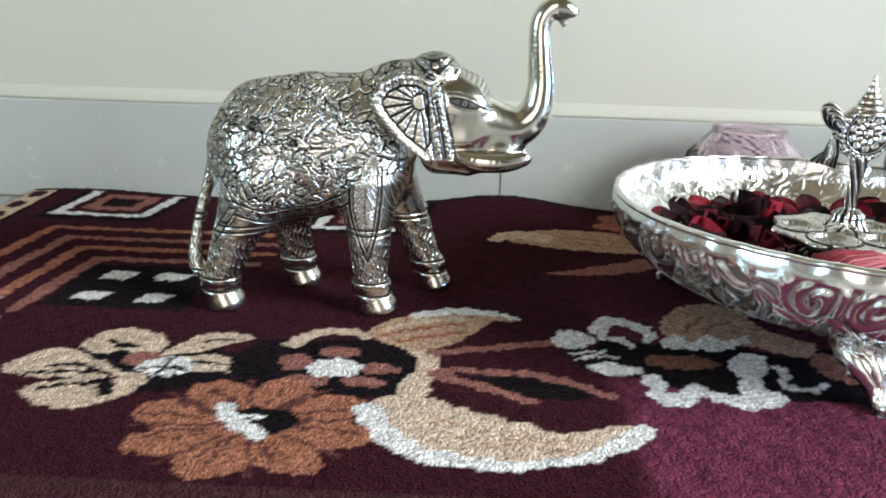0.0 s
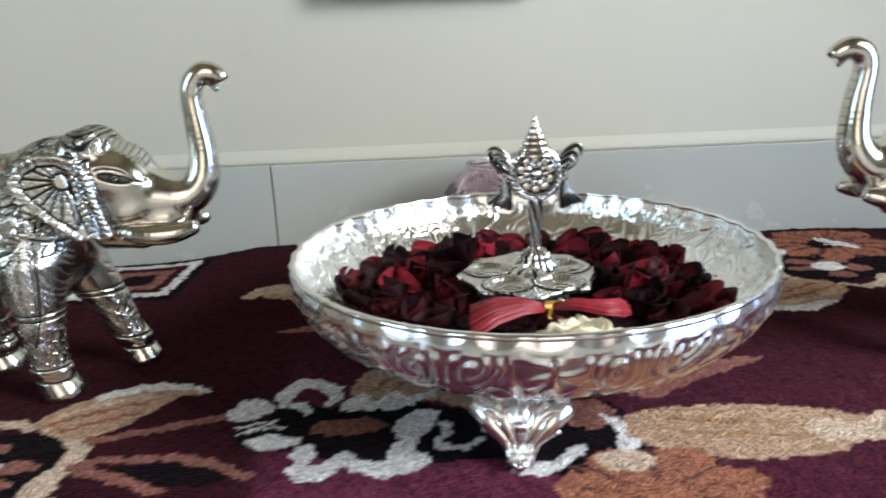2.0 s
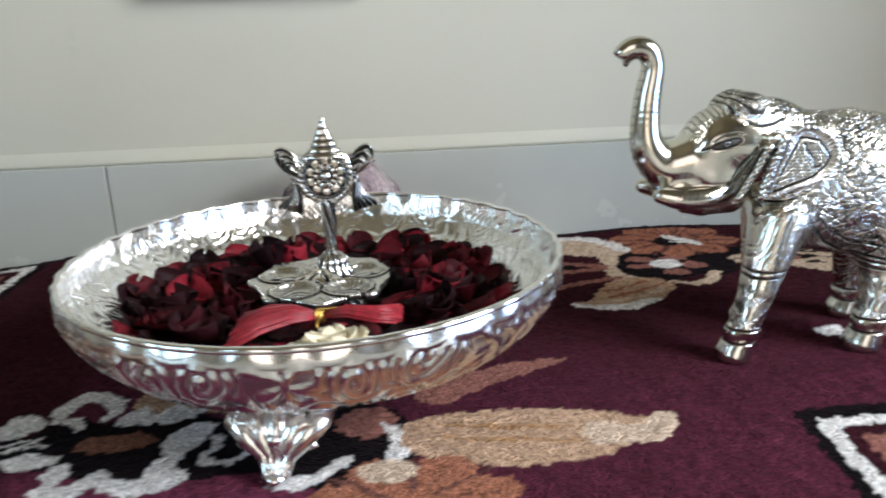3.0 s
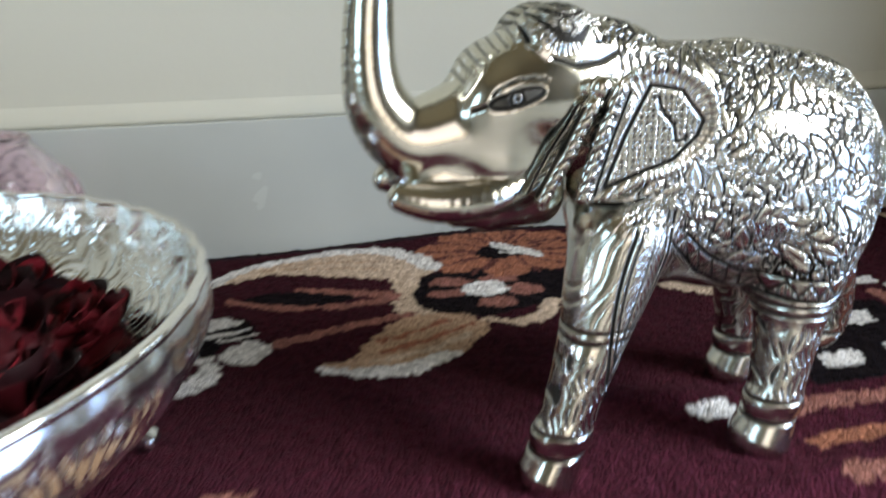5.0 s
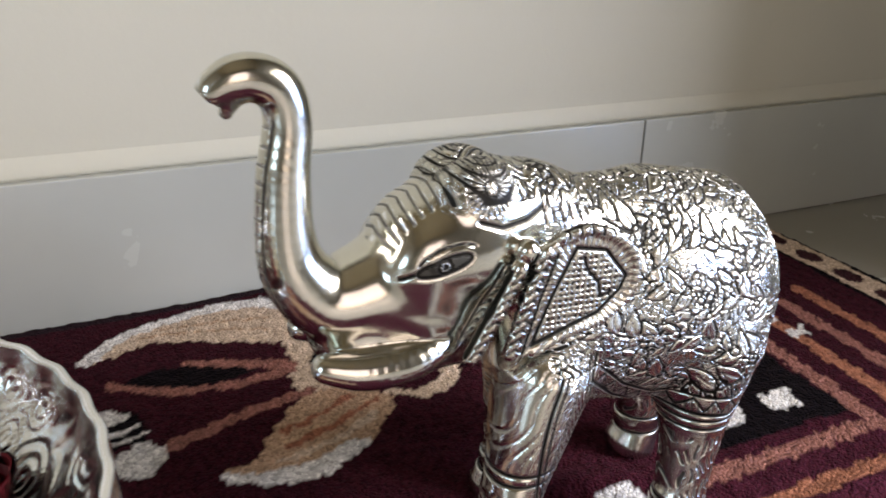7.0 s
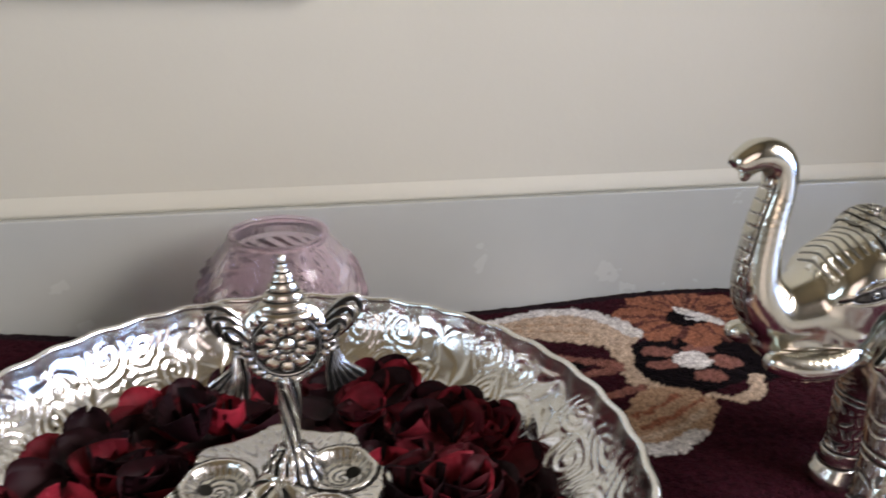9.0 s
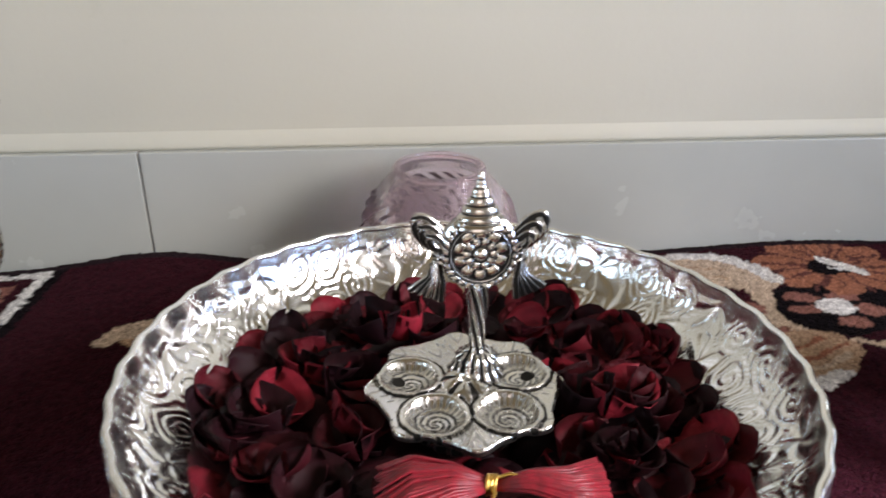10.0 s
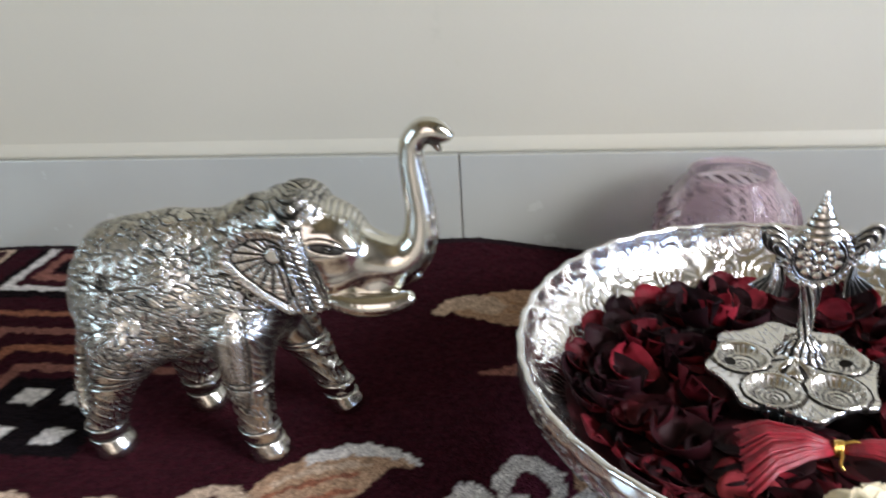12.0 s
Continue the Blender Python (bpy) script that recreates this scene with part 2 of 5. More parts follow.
tagged(box_object("ceiling", (X0 - T, X1 + T, Y0 - T, Y1 + T, ZC, ZC + 0.1), CEILING), "unseen ceiling, darkened and turned gold to tint reflections", "ceiling", kind="structure")

# plaster lip above the skirting, then the skirting tiles with thin joints
SK_TOP, SK_FACE = 0.096, 0.8985
bm = bmesh.new()
lip = [(Y1 + 0.002, SK_TOP - 0.0002), (0.9050, SK_TOP - 0.0002), (0.9048, SK_TOP + 0.003), (0.9062, SK_TOP + 0.008), (Y1 + 0.0002, SK_TOP + 0.014), (Y1 + 0.002, SK_TOP + 0.016)]
ends = [[bm.verts.new((x, y, z)) for y, z in lip] for x in (X0, X1)]
for i in range(len(lip)):
    k = (i + 1) % len(lip)
    bm.faces.new((ends[0][i], ends[0][k], ends[1][k], ends[1][i]))
bmesh.ops.recalc_face_normals(bm, faces=bm.faces)
tagged(part("trim", bm, WALL, smooth=True), "thin rounded plaster edge above the skirting", "trim", kind="structure")
skirting = tagged(box_object("baseboard", (X0, X1, 0.9005, Y1 + 0.002, ZF, SK_TOP - 0.001), GROUT), "grey glazed tile skirting with dark joints", "skirting", kind="structure")
JOINT, TILE = 0.065, 0.782
k = -3
while JOINT + k * TILE < X1:
    x0, x1 = max(X0, JOINT + k * TILE + 0.0008), min(X1, JOINT + (k + 1) * TILE - 0.0008)
    if x1 > x0:
        box_object("tile", (x0, x1, SK_FACE, 0.9056, ZF + 0.001, SK_TOP), SKIRTING, skirting, 0.001)
    k += 1

# ---- the rug ----
RX0, RX1, RY0, RY1 = -0.432, 0.966, 0.392, 0.8965
RCX, RCY = 0.270, 0.655
MAROON, BLACK = (0.031, 0.0056, 0.0088), (0.0035, 0.003, 0.0035)
CREAM, WHITE = (0.50, 0.375, 0.275), (0.62, 0.605, 0.575)
ORANGE, TAN, ROSE = (0.29, 0.112, 0.066), (0.40, 0.255, 0.165), (0.235, 0.098, 0.076)


def smooth_noise(u, v, scale, seed):
    """Value noise on arrays, 0 to 1."""
    rng = np.random.RandomState(seed)
    table = rng.rand(64, 64)
    a, b = u * scale, v * scale
    i, j = np.floor(a).astype(int), np.floor(b).astype(int)
    f, g = a - i, b - j
    f, g = f * f * (3 - 2 * f), g * g * (3 - 2 * g)
    c = lambda p, q: table[p % 64, q % 64]
    return (c(i, j) * (1 - f) + c(i + 1, j) * f) * (1 - g) + (c(i, j + 1) * (1 - f) + c(i + 1, j + 1) * f) * g


def outline_distance(x, z, poly):
    """Distance in the side view to a closed outline, negative inside it."""
    best, inside = None, None
    for (ax, az), (bx, bz) in zip(poly, poly[1:] + poly[:1]):
        dx, dz = bx - ax, bz - az
        t = np.clip(((x - ax) * dx + (z - az) * dz) / (dx * dx + dz * dz), 0, 1)
        d = np.hypot(x - ax - t * dx, z - az - t * dz)
        cross = ((az > z) != (bz > z)) & (x < ax + dx * (z - az) / (dz if abs(dz) > 1e-9 else 1e-9))
        best, inside = (d, cross) if best is None else (np.minimum(best, d), inside ^ cross)
    return np.where(inside, -best, best)


class RugArt:
    """Paints motifs in coloured pile on arrays of points, each one also turned half round about the rug's middle."""

    def __init__(self, x, y):
        self.sides = []
        for turn in (False, True):
            u, v = (2 * RCX - x, 2 * RCY - y) if turn else (x, y)
            ju = u + (smooth_noise(x, y, 240, 5) - 0.5) * 0.0034 + (smooth_noise(x, y, 90, 8) - 0.5) * 0.0026
            jv = v + (smooth_noise(x, y, 240, 6) - 0.5) * 0.0034 + (smooth_noise(x, y, 90, 9) - 0.5) * 0.0026
            self.sides.append((ju, jv))
        self.color = np.tile(np.array(MAROON), (x.size, 1))

    def put(self, test, color):
        for u, v in self.sides:
            self.color[test(u, v)] = color

    def disc(self, cx, cy, rx, ry, color, turn=0.0):
        c, s = math.cos(radians(turn)), math.sin(radians(turn))

        def test(u, v):
            p, q = (u - cx) * c + (v - cy) * s, -(u - cx) * s + (v - cy) * c
            return (p / rx) ** 2 + (q / ry) ** 2 < 1
        self.put(test, color)

    def flower(self, cx, cy, rx, ry, n, color, gap, turn=0.0):
        """n petals with dark gaps between them and streaks along each."""
        def petals(u, v):
            p, q = (u - cx) / rx, (v - cy) / ry
            r, a = np.hypot(p, q), np.arctan2(q, p) + turn
            return r < 0.62 + 0.38 * np.abs(np.cos(a * n / 2)) ** 0.6

        def gaps(u, v):
            p, q = (u - cx) / rx, (v - cy) / ry
            r, a = np.hypot(p, q), np.arctan2(q, p) + turn
            return (np.abs(np.cos(a * n / 2)) * r < 0.09) & (r < 0.95) & (r > 0.25)

        def streaks(u, v):
            p, q = (u - cx) / rx, (v - cy) / ry
            r, a = np.hypot(p, q), np.arctan2(q, p) + turn
            return (np.abs(np.sin(a * n / 2)) * r < 0.05) & (r < 0.75) & (r > 0.3)
        self.put(petals, color)
        self.put(gaps, gap)
        self.put(streaks, tuple(0.45 * g + 0.25 * c for g, c in zip(gap, color)))

    def within(self, lo, hi, test, color):
        """Paints where test holds, looking only inside a box."""
        for u, v in self.sides:
            near = np.where((u > lo[0]) & (u < hi[0]) & (v > lo[1]) & (v < hi[1]))[0]
            if len(near):
                self.color[near[test(u[near], v[near])]] = color

    def stroke(self, a, b, c, widths, color):
        """A curved stroke a-b-c (quadratic) that swells to its width and tapers to its ends."""
        w0, w1, w2 = widths
        m = max(widths) + 0.002

        def test(u, v):
            best = np.full(u.shape, False)
            for i in range(41):
                t = i / 40
                px = (1 - t) ** 2 * a[0] + 2 * t * (1 - t) * b[0] + t * t * c[0]
                py = (1 - t) ** 2 * a[1] + 2 * t * (1 - t) * b[1] + t * t * c[1]
                w = w0 * (1 - t) ** 2 + w1 * 2 * t * (1 - t) + w2 * t * t
                best |= (u - px) ** 2 + (v - py) ** 2 < w * w
            return best
        xs, ys = (a[0], b[0], c[0]), (a[1], b[1], c[1])
        self.within((min(xs) - m, min(ys) - m), (max(xs) + m, max(ys) + m), test, color)

    def thread(self, a, b, c, width, color):
        self.stroke(a, b, c, (width, width, width), color)

    def shape(self, points, color):
        """A rounded patch through the points."""
        n, round_ = len(points), []
        for i in range(n):
            p, q, r, s = (points[(i + k - 1) % n] for k in range(4))
            for t in (0.0, 0.33, 0.67):
                round_.append(tuple(0.5 * (2 * q[k] + (r[k] - p[k]) * t + (2 * p[k] - 5 * q[k] + 4 * r[k] - s[k]) * t * t + (3 * q[k] - p[k] - 3 * r[k] + s[k]) * t ** 3) for k in (0, 1)))
        xs, ys = [p[0] for p in round_], [p[1] for p in round_]
        self.within((min(xs), min(ys)), (max(xs), max(ys)), lambda u, v: outline_distance(u, v, round_) < 0, color)

    def ring(self, cx, cy, hx, hy, w, color, slant=0.0):
        def test(u, v):
            d = np.maximum(np.abs(u - cx - slant * (v - cy)) / hx, np.abs(v - cy) / hy)
            return (d < 1) & (d > 1 - w / min(hx, hy))
        self.put(test, color)

    def block(self, cx, cy, hx, hy, color, slant=0.0):
        self.put(lambda u, v: (np.abs(u - cx - slant * (v - cy)) < hx) & (np.abs(v - cy) < hy), color)


def rug_colours(x, y):
    art = RugArt(x, y)
    # the pile in front of the bowl is more purple, fading back and right
    purple_patch = 1 / (1 + np.exp(-(x - 0.119 - 0.008 * (smooth_noise(x, y, 60, 51) - 0.5)) / 0.002)) / (1 + np.exp((y - 0.60) / 0.03))
    purple_patch *= 1 - 0.55 / (1 + np.exp((0.31 - x) / 0.02))
    purple_patch *= 0.40 + 0.65 * smooth_noise(x * 3 + y, y * 0.7, 60, 52) + 0.65 * smooth_noise(x, y, 300, 53)
    art.color[:] = art.color + purple_patch[:, None] * (np.array((0.104, 0.0210, 0.0400)) - np.array(MAROON))
    # nested stripes round the four small squares
    for i, d in enumerate((0.0, 0.026, 0.052, 0.079)):
        c = (ROSE, ORANGE, ROSE, ORANGE)[i]
        art.stroke((-0.262 - d, 0.690 + d), (-0.20, 0.690 + d), (-0.135 + d * 0.2, 0.692 + d * 0.98), (0.0048, 0.0048, 0.0048), c)
        art.stroke((-0.262 - d, 0.690 + d), (-0.268 - d, 0.64), (-0.270 - d, 0.585 - d * 0.4), (0.0055, 0.0055, 0.0055), c)
    art.block(-0.209, 0.635, 0.050, 0.042, BLACK)
    for sx, sy in ((-0.229, 0.655), (-0.189, 0.656), (-0.230, 0.614), (-0.186, 0.613)):
        art.block(sx, sy, 0.0108, 0.0074, WHITE, 0.3)
    for sx, sy in ((-0.292, 0.578), (-0.300, 0.600), (-0.278, 0.566)):
        art.block(sx, sy, 0.008, 0.005, WHITE, 0.3)
    art.block(-0.098, 0.687, 0.010, 0.005, WHITE)
    # square medallions
    for cx, cy in ((-0.062, 0.843), (-0.316, 0.855), (-0.46, 0.86)):
        art.block(cx, cy, 0.056, 0.058, BLACK, 0.12)
        art.block(cx, cy, 0.047, 0.046, MAROON, 0.12)
        art.ring(cx, cy, 0.047, 0.046, 0.0095, WHITE, 0.12)
        art.ring(cx, cy, 0.028, 0.026, 0.011, ROSE, 0.12)
        art.block(cx, cy, 0.014, 0.012, BLACK, 0.12)
    BROWN = (0.10, 0.035, 0.028)
    # cream flower: five petals round a pale heart, cut by dark squiggles
    art.disc(-0.152, 0.512, 0.058, 0.030, BLACK)
    art.shape([(-0.228, 0.498), (-0.222, 0.522), (-0.205, 0.531), (-0.190, 0.522), (-0.168, 0.510), (-0.160, 0.497), (-0.190, 0.494)], CREAM)
    art.shape([(-0.207, 0.480), (-0.190, 0.465), (-0.165, 0.463), (-0.148, 0.478), (-0.143, 0.497), (-0.160, 0.504), (-0.182, 0.494)], CREAM)
    art.shape([(-0.198, 0.535), (-0.193, 0.555), (-0.178, 0.563), (-0.160, 0.555), (-0.148, 0.538), (-0.158, 0.522), (-0.172, 0.531), (-0.184, 0.524)], CREAM)
    art.shape([(-0.148, 0.527), (-0.140, 0.546), (-0.125, 0.562), (-0.100, 0.557), (-0.110, 0.546), (-0.128, 0.533)], CREAM)
    art.shape([(-0.140, 0.515), (-0.120, 0.531), (-0.100, 0.525), (-0.083, 0.518), (-0.100, 0.510), (-0.125, 0.507)], CREAM)
    art.thread((-0.204, 0.507), (-0.189, 0.515), (-0.166, 0.498), 0.0020, BLACK)
    art.thread((-0.212, 0.497), (-0.196, 0.502), (-0.178, 0.503), 0.0016, BLACK)
    art.thread((-0.194, 0.482), (-0.175, 0.488), (-0.160, 0.496), 0.0020, BLACK)
    art.stroke((-0.166, 0.492), (-0.158, 0.486), (-0.160, 0.478), (0.003, 0.005, 0.002), BLACK)
    art.stroke((-0.183, 0.541), (-0.174, 0.534), (-0.168, 0.538), (0.002, 0.004, 0.002), BLACK)
    art.thread((-0.125, 0.537), (-0.107, 0.528), (-0.092, 0.524), 0.0019, BLACK)
    art.thread((-0.128, 0.520), (-0.112, 0.517), (-0.098, 0.518), 0.0013, BLACK)
    art.thread((-0.128, 0.546), (-0.118, 0.552), (-0.110, 0.551), 0.0014, BLACK)
    art.disc(-0.156, 0.521, 0.012, 0.008, ROSE)
    art.disc(-0.138, 0.512, 0.015, 0.012, WHITE)
    art.thread((-0.150, 0.508), (-0.140, 0.514), (-0.128, 0.510), 0.0016, BLACK)
    art.thread((-0.140, 0.521), (-0.136, 0.512), (-0.140, 0.503), 0.0013, BLACK)
    # dark patch and the small flower
    art.disc(-0.081, 0.524, 0.023, 0.032, BLACK)
    art.disc(-0.034, 0.522, 0.049, 0.037, BLACK)
    art.disc(-0.003, 0.519, 0.020, 0.020, BLACK)
    art.stroke((-0.074, 0.550), (-0.056, 0.586), (-0.030, 0.564), (0.006, 0.005, 0.003), CREAM)
    for px, py, rx, ry in ((-0.044, 0.541, 0.012, 0.008), (-0.066, 0.525, 0.010, 0.010), (-0.017, 0.521, 0.012, 0.007), (-0.023, 0.504, 0.013, 0.007), (-0.056, 0.504, 0.013, 0.008)):
        art.disc(px, py, rx, ry, ROSE)
    art.disc(-0.042, 0.519, 0.015, 0.012, WHITE)
    # orange flower with dark veins towards its heart
    art.flower(-0.074, 0.456, 0.064, 0.049, 8, ORANGE, BROWN, 0.2)
    for a, b in (((-0.133, 0.461), (-0.099, 0.459)), ((-0.124, 0.440), (-0.095, 0.448)), ((-0.104, 0.487), (-0.086, 0.472)), ((-0.060, 0.464), (-0.014, 0.477)), ((-0.054, 0.456), (-0.018, 0.449)), ((-0.090, 0.424), (-0.078, 0.443)), ((-0.056, 0.424), (-0.066, 0.443)), ((-0.118, 0.474), (-0.096, 0.465)), ((-0.050, 0.488), (-0.064, 0.470))):
        art.thread(a, ((a[0] + b[0]) / 2, (a[1] + b[1]) / 2 + 0.002), b, 0.0015, BROWN)
    art.disc(-0.070, 0.459, 0.020, 0.013, BLACK)
    art.stroke((-0.092, 0.470), (-0.086, 0.456), (-0.068, 0.446), (0.005, 0.006, 0.004), WHITE)
    art.thread((-0.084, 0.464), (-0.076, 0.460), (-0.070, 0.462), 0.0018, WHITE)
    # crescent leaf with a white lower edge, its stem and loop
    art.shape([(-0.021, 0.480), (0.003, 0.492), (0.032, 0.482), (0.074, 0.464), (0.091, 0.461), (0.130, 0.473), (0.118, 0.452), (0.106, 0.444), (0.073, 0.430), (0.033, 0.429), (0.003, 0.440), (-0.010, 0.457)], CREAM)
    art.stroke((-0.016, 0.474), (0.004, 0.414), (0.080, 0.434), (0.008, 0.006, 0.004), WHITE)
    art.stroke((0.080, 0.434), (0.112, 0.444), (0.127, 0.468), (0.004, 0.005, 0.005), WHITE)
    art.thread((0.020, 0.470), (0.050, 0.452), (0.095, 0.452), 0.0012, TAN)
    art.thread((0.014, 0.458), (0.045, 0.443), (0.085, 0.445), 0.0012, TAN)
    art.shape([(-0.008, 0.553), (0.012, 0.549), (0.019, 0.536), (0.014, 0.515), (0.014, 0.492), (-0.004, 0.488), (0.002, 0.515), (0.005, 0.533)], CREAM)
    art.shape([(0.034, 0.512), (0.060, 0.519), (0.085, 0.516), (0.106, 0.502), (0.090, 0.493), (0.062, 0.498)], BLACK)
    art.thread((0.016, 0.520), (0.075, 0.534), (0.114, 0.500), 0.0036, ROSE)
    art.stroke((0.016, 0.517), (0.040, 0.505), (0.072, 0.491), (0.005, 0.004, 0.003), ROSE)
    # upper leaf
    art.shape([(-0.031, 0.571), (-0.016, 0.592), (0.001, 0.608), (0.020, 0.616), (0.036, 0.617), (0.068, 0.601), (0.051, 0.598), (0.041, 0.580), (0.028, 0.562), (0.012, 0.549), (-0.012, 0.552)], TAN)
    art.stroke((0.000, 0.602), (0.036, 0.624), (0.068, 0.602), (0.005, 0.008, 0.002), WHITE)
    art.stroke((-0.016, 0.580), (0.010, 0.600), (0.040, 0.600), (0.002, 0.004, 0.002), CREAM)
    art.thread((-0.020, 0.568), (0.005, 0.584), (0.032, 0.590), 0.0022, ORANGE)
    art.thread((-0.008, 0.559), (0.012, 0.572), (0.034, 0.578), 0.0022, ORANGE)
    art.thread((0.012, 0.546), (0.050, 0.553), (0.092, 0.571), 0.0040, ROSE)
    # black and white blossom in front of the bowl
    art.shape([(0.100, 0.560), (0.116, 0.562), (0.126, 0.582), (0.160, 0.570), (0.200, 0.576), (0.235, 0.562), (0.285, 0.580), (0.330, 0.555), (0.336, 0.510), (0.290, 0.483), (0.250, 0.505), (0.215, 0.502), (0.170, 0.504), (0.140, 0.522), (0.103, 0.534)], BLACK)
    art.shape([(0.089, 0.571), (0.097, 0.587), (0.108, 0.587), (0.118, 0.574), (0.108, 0.562), (0.097, 0.561)], WHITE)
    art.stroke((0.121, 0.588), (0.126, 0.614), (0.142, 0.604), (0.006, 0.008, 0.006), WHITE)
    art.stroke((0.142, 0.604), (0.158, 0.598), (0.153, 0.576), (0.006, 0.006, 0.003), WHITE)
    art.stroke((0.122, 0.578), (0.134, 0.580), (0.140, 0.567), (0.003, 0.005, 0.002), WHITE)
    art.thread((0.103, 0.546), (0.116, 0.553), (0.128, 0.549), 0.0021, WHITE)
    art.thread((0.100, 0.552), (0.110, 0.557), (0.118, 0.556), 0.0015, WHITE)
    art.shape([(0.107, 0.537), (0.117, 0.526), (0.134, 0.528), (0.139, 0.536), (0.124, 0.542)], WHITE)
    art.disc(0.143, 0.519, 0.007, 0.010, WHITE)
    art.stroke((0.141, 0.503), (0.155, 0.492), (0.164, 0.514), (0.006, 0.008, 0.005), WHITE)
    art.stroke((0.167, 0.513), (0.182, 0.492), (0.206, 0.506), (0.004, 0.008, 0.009), WHITE)
    art.shape([(0.188, 0.508), (0.196, 0.530), (0.192, 0.545), (0.208, 0.564), (0.219, 0.560), (0.214, 0.540), (0.206, 0.520), (0.213, 0.505)], WHITE)
    art.thread((0.221, 0.546), (0.228, 0.535), (0.218, 0.524), 0.0030, WHITE)
    art.thread((0.220, 0.521), (0.232, 0.515), (0.241, 0.524), 0.0028, WHITE)
    art.disc(0.166, 0.547, 0.023, 0.010, (0.16, 0.07, 0.045))
    art.shape([(0.163, 0.588), (0.178, 0.628), (0.203, 0.645), (0.224, 0.640), (0.236, 0.600), (0.260, 0.582), (0.246, 0.560), (0.215, 0.574), (0.188, 0.580)], TAN)
    art.shape([(0.158, 0.570), (0.170, 0.588), (0.180, 0.579), (0.192, 0.590), (0.200, 0.580), (0.220, 0.592), (0.212, 0.576), (0.185, 0.566)], WHITE)
    for d in (0.0, 0.016, 0.032):
        art.thread((0.178 + d, 0.594), (0.186 + d, 0.606), (0.200 + d, 0.622 - d * 0.6), 0.0014, (0.26, 0.13, 0.07))
    art.disc(0.263, 0.548, 0.018, 0.019, ROSE)
    art.disc(0.308, 0.548, 0.018, 0.017, ROSE)
    art.stroke((0.262, 0.494), (0.285, 0.490), (0.296, 0.512), (0.005, 0.005, 0.004), WHITE)
    art.stroke((0.322, 0.512), (0.330, 0.525), (0.318, 0.545), (0.006, 0.007, 0.003), WHITE)
    # beige leaf, brown leaf, orange bloom beyond the bowl
    art.stroke((0.345, 0.528), (0.400, 0.515), (0.474, 0.522), (0.020, 0.046, 0.004), TAN)
    art.stroke((0.440, 0.518), (0.470, 0.505), (0.480, 0.528), (0.012, 0.010, 0.007), CREAM)
    for d in (-0.010, 0.004):
        art.stroke((0.350, 0.534 + d), (0.390, 0.528 + d), (0.428, 0.520 + d), (0.0015, 0.003, 0.001), (0.33, 0.18, 0.09))
    art.stroke((0.350, 0.575), (0.400, 0.606), (0.440, 0.612), (0.012, 0.013, 0.002), ROSE)
    art.flower(0.330, 0.466, 0.056, 0.045, 7, ORANGE, (0.12, 0.05, 0.04), 0.7)
    art.disc(0.318, 0.497, 0.016, 0.010, CREAM)
    # end borders: a dark line, a cream band with dark spots
    for ex, sgn in ((RX1, 1), (RX0, -1)):
        d = (ex - x) * sgn - 0.10 * (RY1 - y) * (0.0 if sgn < 0 else 0.3)
        art.color[d < 0.036] = BLACK
        art.color[(d < 0.031) & (d > 0.005)] = CREAM
        spot = ((np.mod(y - 0.02, 0.038) - 0.019) / 0.0125) ** 2 + ((d - 0.018) / 0.0085) ** 2 < 1
        art.color[spot] = (0.035, 0.012, 0.014)
    art.color *= (0.74 + 0.52 * smooth_noise(x, y, 430, 61))[:, None]
    art.color[y < RY0 + 0.012] = (0.045, 0.016, 0.018)
    art.color[y > RY1 - 0.007] = (0.016, 0.010, 0.012)
    return art.color


def bell(x, c, w):
    return np.exp(-((x - c) / w) ** 2)


